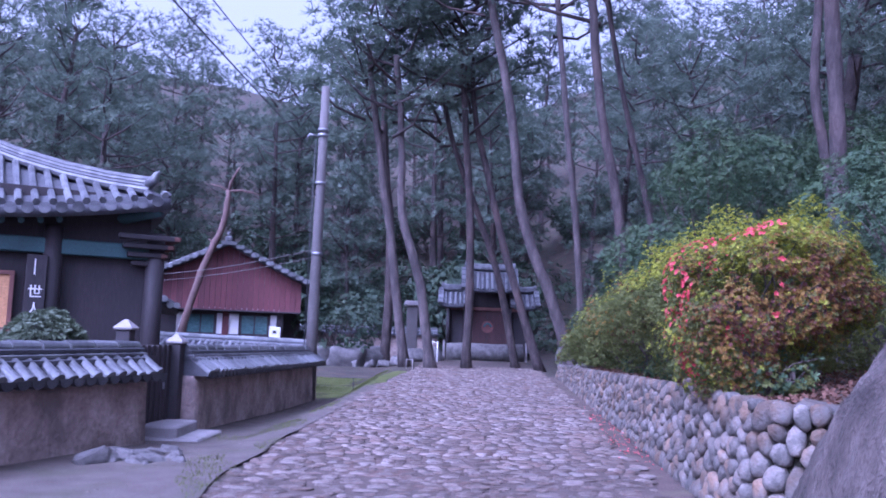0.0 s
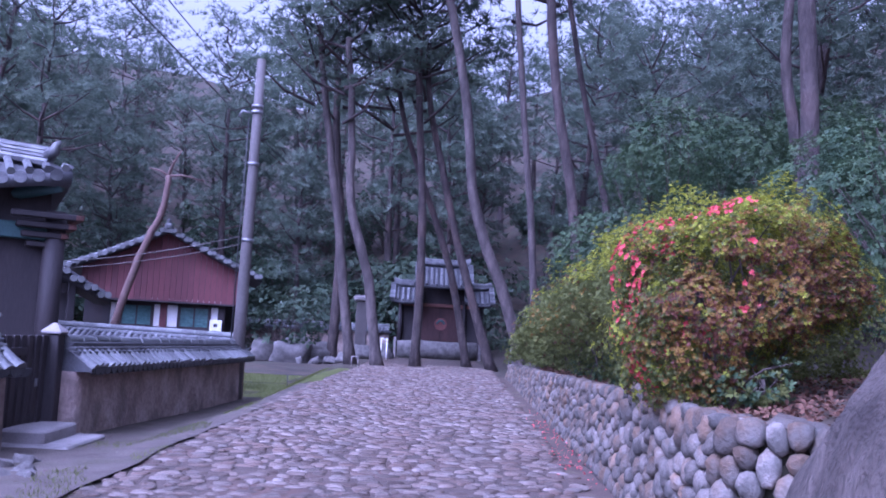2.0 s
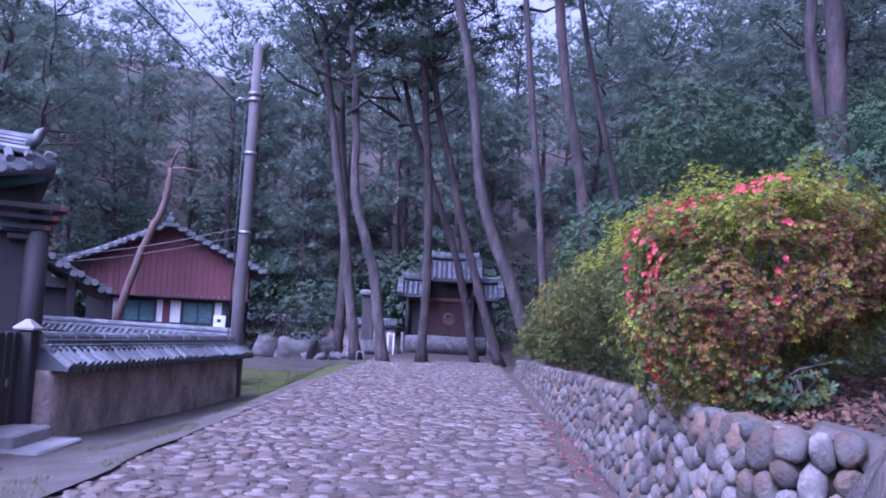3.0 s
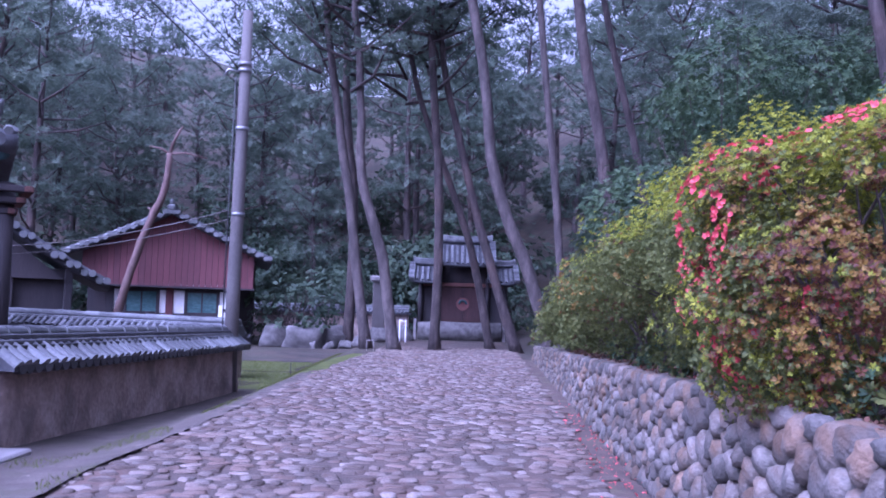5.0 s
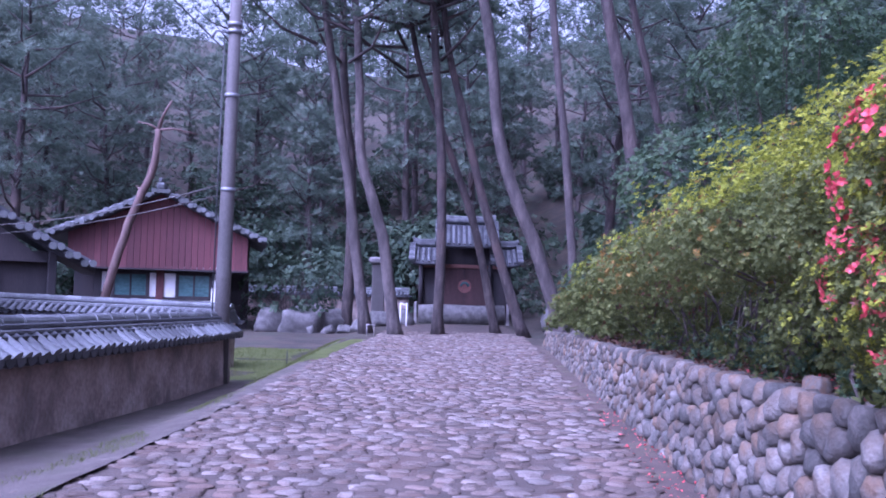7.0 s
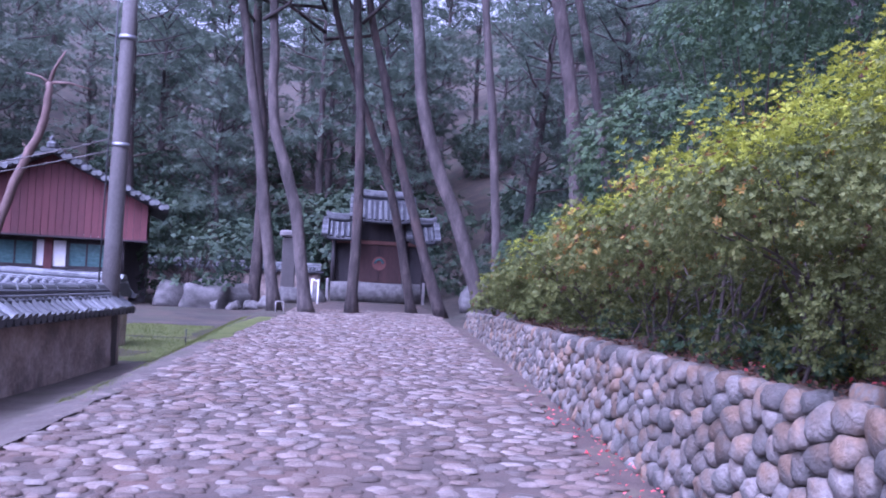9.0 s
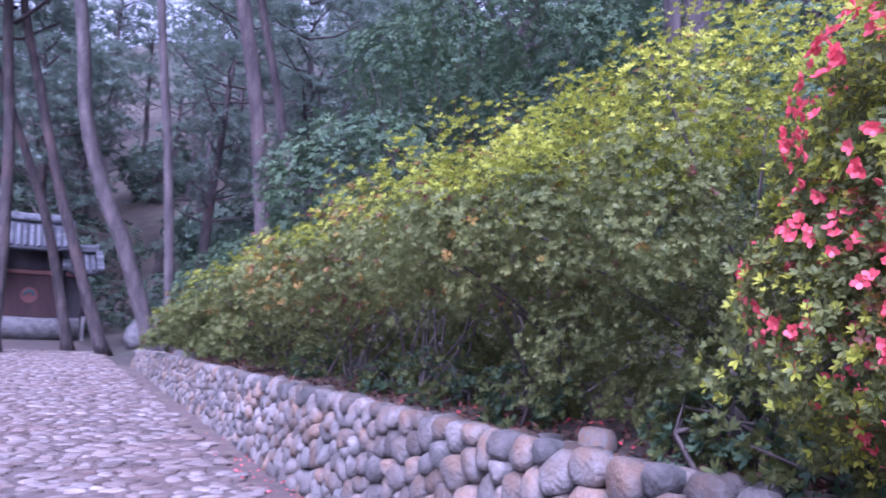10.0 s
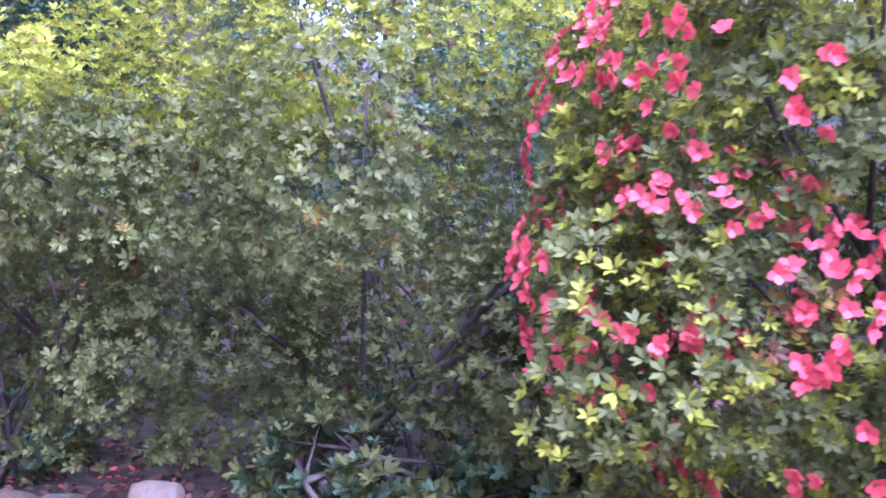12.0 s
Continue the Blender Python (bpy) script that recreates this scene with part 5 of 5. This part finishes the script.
under("rod", mesh_of("rod", v, f, M_BLACK, True), stake)

# ---- boulder at the wall's near end, standing stone ----
bm = bmesh.new()
bmesh.ops.create_icosphere(bm, subdivisions=6, radius=1)
for v in bm.verts:
    c = v.co.copy()
    k = 0.09 * noise.noise(c * 1.3) + 0.03 * noise.noise(c * 4 + Vector((3, 0, 0))) + 0.012 * noise.noise(c * 12) + 0.006 * noise.noise(c * 34)
    seam = (c.x * 0.9 - c.z * 1.0 + 0.25 * noise.noise(c * 2.2)) * 5.5      # slanting seams
    k -= 0.022 * max(0, 1 - abs((seam % 1) - 0.5) * 9) * (0.4 + noise.noise(c * 3 + Vector((0, 7, 0))))
    v.co = c * (1 + k)
o = new("boulder", to_mesh("boulder", bm, M_ROCK))
o.matrix_basis = pose(5.05, 6.3, -0.8, 0, 0, 0) @ Matrix.Diagonal((2.6, 1.5, 3.4, 1))
tagged(o, "huge smooth grey-pink granite boulder with slanting seams", "rock")
bm = lumpy(3, 5, 0.25)
o = new("standing_stone", to_mesh("standing_stone", bm, M_FIELD))
o.matrix_basis = pose(3.14, 11.36, 0.965, 6, 8, 20) @ Matrix.Diagonal((0.17, 0.17, 0.26, 1))
tagged(o, "small pale upright stone on the wall's edge", "stone")
o = new("standing_stone", to_mesh("standing_stone", lumpy(3, 9, 0.2), M_FIELD))
o.matrix_basis = pose(3.75, 24.2, land(3.75, 24.2) + 0.05, 0, 0, 20) @ Matrix.Diagonal((0.5, 0.4, 0.35, 1))
tagged(o, "rounded pale stone among the azaleas", "stone")

# ---- litter and petals ----
lf_v, lf_f = whorl(1, 0.25, 0.1)
for name, mat, n, box_, size, label in (
        ("leaf_litter", L_LITTER, 8000, (0.4, 1.3, 6.8, 28), 0.055, "brown fallen leaves on the bank"),
        ("bank_litter", L_LITTER, 5000, (0.5, 3.8, 6.5, 10.5), 0.06, "reddish-brown fallen leaves behind the boulder"),
        ("fallen_petals", L_FLOWER, 190, (-0.5, 0.1, 10.5, 19), 0.045, "red fallen azalea petals beside the wall"),
        ("bank_petals", L_FLOWER, 160, (0.35, 0.9, 9, 16), 0.045, "red fallen azalea petals on the bank")):
    u, yy = rng.uniform(box_[0], box_[1], n), rng.uniform(box_[2], box_[3], n)
    if mat is L_FLOWER:
        yy = box_[2] + (box_[3] - box_[2]) * rng.beta(1.6, 2.2, n)
        u = box_[0] + (box_[1] - box_[0]) * rng.beta(3, 1.3, n)
    p = np.array([(a + road_right(b), b, (land(a + road_right(b), b) if a > 0.1 else road_z(2, b)) + 0.03) for a, b in zip(u, yy)])
    tagged(new(name, scattered(name, lf_v, lf_f, p, frames_along(rng.normal(size=p.shape) * 0.35 + np.array([0, 0, 1]), rng), rng.uniform(0.6, 1.3, n) * size, mat)), label, "litter", kind="stuff")

# ---- loose pebbles on the dirt verge ----
pv, pf = arrays(to_mesh("pebble", lumpy(1, 3, 0.4), M_COBBLE))
n = 380
px = -2.5 - 1.6 * rng.beta(1.1, 2.2, n)
py = rng.uniform(6.5, 23.5, n)
pp = np.array([(a, b, max(land(a, b), road_z(a, b) - 0.4) + 0.02) for a, b in zip(px, py)])
tagged(new("loose_pebbles", scattered("loose_pebbles", pv * np.array([1, 1, 0.6]), pf, pp, frames_along(rng.normal(size=pp.shape) * 0.1 + np.array([0, 0, 1]), rng), rng.uniform(0.02, 0.07, n), M_COBBLE)), "loose grey pebbles along the path edge", "pebbles", kind="stuff")

# ---- retaining wall of field stones ----
rs = random.Random(8)
wall = thing("wall_right", (0, 0, 0), "dry wall of rounded grey and tan field stones", "wall", kind="structure")
WALL_Y0, WALL_Y1 = 5.6, 30.6


def wall_at(t, z, out=0.0):
    """A place on the wall's face, t metres along it (equal to y on its straight run): leaning back, its near end bent round into the boulder."""
    bend, radius = 7.5, 0.75
    back = 0.16 + 0.09 * z - out
    if t >= bend:
        return Vector((road_right(t) + back, t, z))
    a = min((bend - t) / radius, 1.35)
    past = (bend - t) - a * radius
    cx, cy = road_right(bend) + radius, bend
    r = radius - back
    return Vector((cx - r * math.cos(a) + past * math.sin(a), cy - r * math.sin(a) - past * math.cos(a), z))


verts, faces = [], []
for j in range(65):
    t = WALL_Y0 + j * (WALL_Y1 - WALL_Y0) / 64
    h = bank_top(t) - 0.1
    verts += [wall_at(t, -0.3, -0.03), wall_at(t, h, -0.03), wall_at(t, h, -0.28), wall_at(t, -0.3, -0.3)]
for j in range(64):
    q = j * 4
    faces += [(q, q + 1, q + 5, q + 4), (q + 1, q + 2, q + 6, q + 5), (q + 2, q + 3, q + 7, q + 6)]
faces += [(0, 3, 2, 1), (256, 257, 258, 259)]
under("core", mesh_of("core", verts, faces, M_SOIL), wall)


def cell(c, others):
    """The part of the wall's face nearer to c than to any of the others, as a polygon about c."""
    poly = [Vector((-0.3, -0.3)), Vector((0.3, -0.3)), Vector((0.3, 0.3)), Vector((-0.3, 0.3))]
    for o in others:
        d = o - c
        limit = d.length_squared / 2
        cut = []
        for p, q in zip(poly, poly[1:] + poly[:1]):
            a, b = p.dot(d) - limit, q.dot(d) - limit
            if a <= 0:
                cut.append(p)
            if a * b < 0:
                cut.append(p + (q - p) * (a / (a - b)))
        poly = cut
    return poly


def pillow(poly, depth, seed):
    """A rounded stone that fills a polygon: outline worn round, the face bulging out."""
    n, outline = 10, []
    mid = sum(poly, Vector((0, 0))) / len(poly)
    for k in range(n):
        d = Vector((math.cos(2 * math.pi * k / n), math.sin(2 * math.pi * k / n)))
        reach = 9.0
        for p, q in zip(poly, poly[1:] + poly[:1]):
            e = q - p
            den = d.x * e.y - d.y * e.x
            if abs(den) > 1e-9:
                t = ((p.x - mid.x) * e.y - (p.y - mid.y) * e.x) / den
                if t > 0:
                    reach = min(reach, t)
        outline.append(reach)
    worn = [0.66 * outline[k] + 0.17 * (outline[k - 1] + outline[(k + 1) % n]) for k in range(n)]
    r = random.Random(seed)
    tilt, cant = r.uniform(-0.25, 0.25), r.uniform(-0.25, 0.25)
    v, f = [], []
    for s, x in ((0.88, 0.05), (0.985, -0.12 * depth), (0.87, -0.72 * depth), (0.55, -1.0 * depth)):
        for k in range(n):
            a = 2 * math.pi * k / n
            u, w = math.cos(a) * worn[k] * s, math.sin(a) * worn[k] * s
            v.append(Vector((x + (tilt * u + cant * w) * (x < 0) + depth * 0.16 * r.uniform(-1, 1), mid.x + u, mid.y + w)))
    v.append(Vector((-depth * 1.04, mid.x, mid.y)))
    for j in range(3):
        for k in range(n):
            a, b = j * n + k, j * n + (k + 1) % n
            f += [(a, a + n, b), (b, a + n, b + n)]
    f += [(3 * n + k, 4 * n, 3 * n + (k + 1) % n) for k in range(n)]
    return v, f


seeds, y = [], WALL_Y0
rank = 0
while y < WALL_Y1:
    far = smooth((y - 9) / 12)
    pitch = 0.2 - 0.06 * far
    high = bank_top(y) + 0.03
    count = max(3, round(high / (pitch * 0.86)))
    for j in range(count):
        if rs.random() < 0.07:
            continue
        seeds.append(Vector((y + rs.uniform(-0.36, 0.36) * pitch, (j + 0.5 + 0.5 * (rank % 2) - 0.25 + rs.uniform(-0.34, 0.34)) * high / count)))
    y += pitch
    rank += 1
placed = []
for i, c in enumerate(seeds):
    high = bank_top(c.x) + 0.03
    near = [o for o in seeds[max(0, i - 34):i + 35] if o is not c and (o - c).length < 0.6]
    near += [Vector((c.x, 2 * (high + 0.02) - c.y)), Vector((c.x, -0.1 - c.y))]
    poly = cell(c, near)
    if len(poly) < 3:
        continue
    v, f = pillow(poly, rs.uniform(0.05, 0.09) * (0.75 if c.x > 18 else 1.0), i)
    at = wall_at(c.x, c.y)
    sink = Vector((0, 0, -0.1 * smooth((c.x - 28) / 10)))
    placed.append((c.x, [wall_at(c.x + p.y, c.y + p.z, 0.02 - p.x) - at for p in v], f, at + sink))
STONES = [to_mesh("stone", lumpy(2, 100 + k, 0.35), M_FIELD) for k in range(6)]
for yy in np.arange(6.0, 30, 0.2):      # coping stones lying behind the top edge
    z = bank_top(yy) - 0.0
    p = wall_at(yy + rs.uniform(-0.05, 0.05), z, -0.17 + rs.uniform(-0.06, 0.03))
    m = pose(p.x, p.y, z - 0.045 - 0.1 * smooth((yy - 28) / 10), rs.uniform(-15, 15), rs.uniform(-10, 10), rs.uniform(0, 180)) @ Matrix.Diagonal((rs.uniform(0.18, 0.28), rs.uniform(0.17, 0.27), rs.uniform(0.1, 0.15), 1))
    me = STONES[rs.randrange(6)]
    v, f = arrays(me)
    v = v @ np.array(m)[:3, :3].T
    placed.append((yy, [Vector(p) for p in v], [tuple(q) for q in f], m.translation))
placed.sort(key=lambda q: q[0])
for yy, v, f, at in placed[:300]:
    under("stone", mesh_of("stone", v, f, M_FIELD, True), wall, Matrix.Translation(at))
v, f = join([([p + at for p in v], f) for yy, v, f, at in placed[300:]])
rest = under("far_stones", mesh_of("far_stones", v, f, M_FIELD, True), wall)
rest["kind"] = "stuff"
slab = box(-0.24, 0.24, -0.17, 0.17, -0.11, 0.11, 0.05)      # the angular block at the bend
for v in slab.verts:
    v.co += Vector((noise.noise(v.co * 5), noise.noise(v.co * 5 + Vector((3, 0, 0))), 0.6 * noise.noise(v.co * 6))) * 0.05
p = wall_at(6.85, 1.0)
under("stone", to_mesh("stone", slab, M_FIELD, False), wall, pose(p.x + 0.26, p.y + 0.06, 1.0, 4, 6, -30))


# ---- cobbles ----
def cobble(seed):
    r = random.Random(seed)
    n = 9
    out = [0.5 * (1 + 0.5 * noise.noise(Vector((math.cos(2 * math.pi * k / n) * 1.4, math.sin(2 * math.pi * k / n) * 1.4, seed * 3.3)))) * r.uniform(0.92, 1.06) for k in range(n)]
    v, f = [], []
    for s, z in ((1.0, -0.2), (0.95, 0.12), (0.66, 0.34)):
        for k in range(n):
            a = 2 * math.pi * k / n
            v.append((math.cos(a) * out[k] * s, math.sin(a) * out[k] * s, z + 0.05 * r.uniform(-1, 1)))
    v.append((0, 0, 0.39))
    for j in range(2):
        for k in range(n):
            f.append((j * n + k, j * n + (k + 1) % n, (j + 1) * n + (k + 1) % n, (j + 1) * n + k))
    f += [(2 * n + k, 2 * n + (k + 1) % n, 3 * n) for k in range(n)]
    f = [q for face in f for q in ((face,) if len(face) == 3 else (face[:3], (face[0], face[2], face[3])))]
    return mesh_of("cobble", v, f, M_COBBLE, True)


COBBLES = [cobble(k) for k in range(9)]
laid = []
y, row = -7.5, 0
while y < 40:
    a, b = left_edge(y), road_right(y) - 0.3
    x = a + rs.uniform(-0.08, 0.1)
    while x < b:
        w = rs.uniform(0.12, 0.32)
        d = rs.uniform(0.09, 0.175)
        cx, cy = x + w / 2, y + rs.uniform(-0.05, 0.05)
        if rs.random() > 0.05:
            laid.append((cx, cy, rs.randrange(9), pose(cx, cy, road_z(cx, cy) + 0.006 + rs.uniform(-0.006, 0.008), rs.uniform(-4, 4), rs.uniform(-4, 4), rs.choice((0, 180)) + rs.uniform(-16, 16)) @ Matrix.Diagonal((w * 0.9, d * 0.87, 0.045, 1))))
        x += w + rs.uniform(0.0, 0.03)
    y += 0.145
near = [c for c in laid if 7.6 < c[1] < 10.4]
ids = {id(c) for c in near[:300]}
for c in near[:300]:
    under("cobble", COBBLES[c[2]], road, c[3])
pieces = [arrays(me) for me in COBBLES]
vs, fs, o = [], [], 0
for c in laid:
    if id(c) in ids:
        continue
    v, f = pieces[c[2]]
    a = np.array(c[3])
    vs.append(v @ a[:3, :3].T + a[:3, 3])
    fs.append(f + o)
    o += len(v)
rest = under("far_cobbles", fast_mesh("far_cobbles", np.vstack(vs), np.vstack(fs), M_COBBLE, True), road)
rest["kind"] = "stuff"
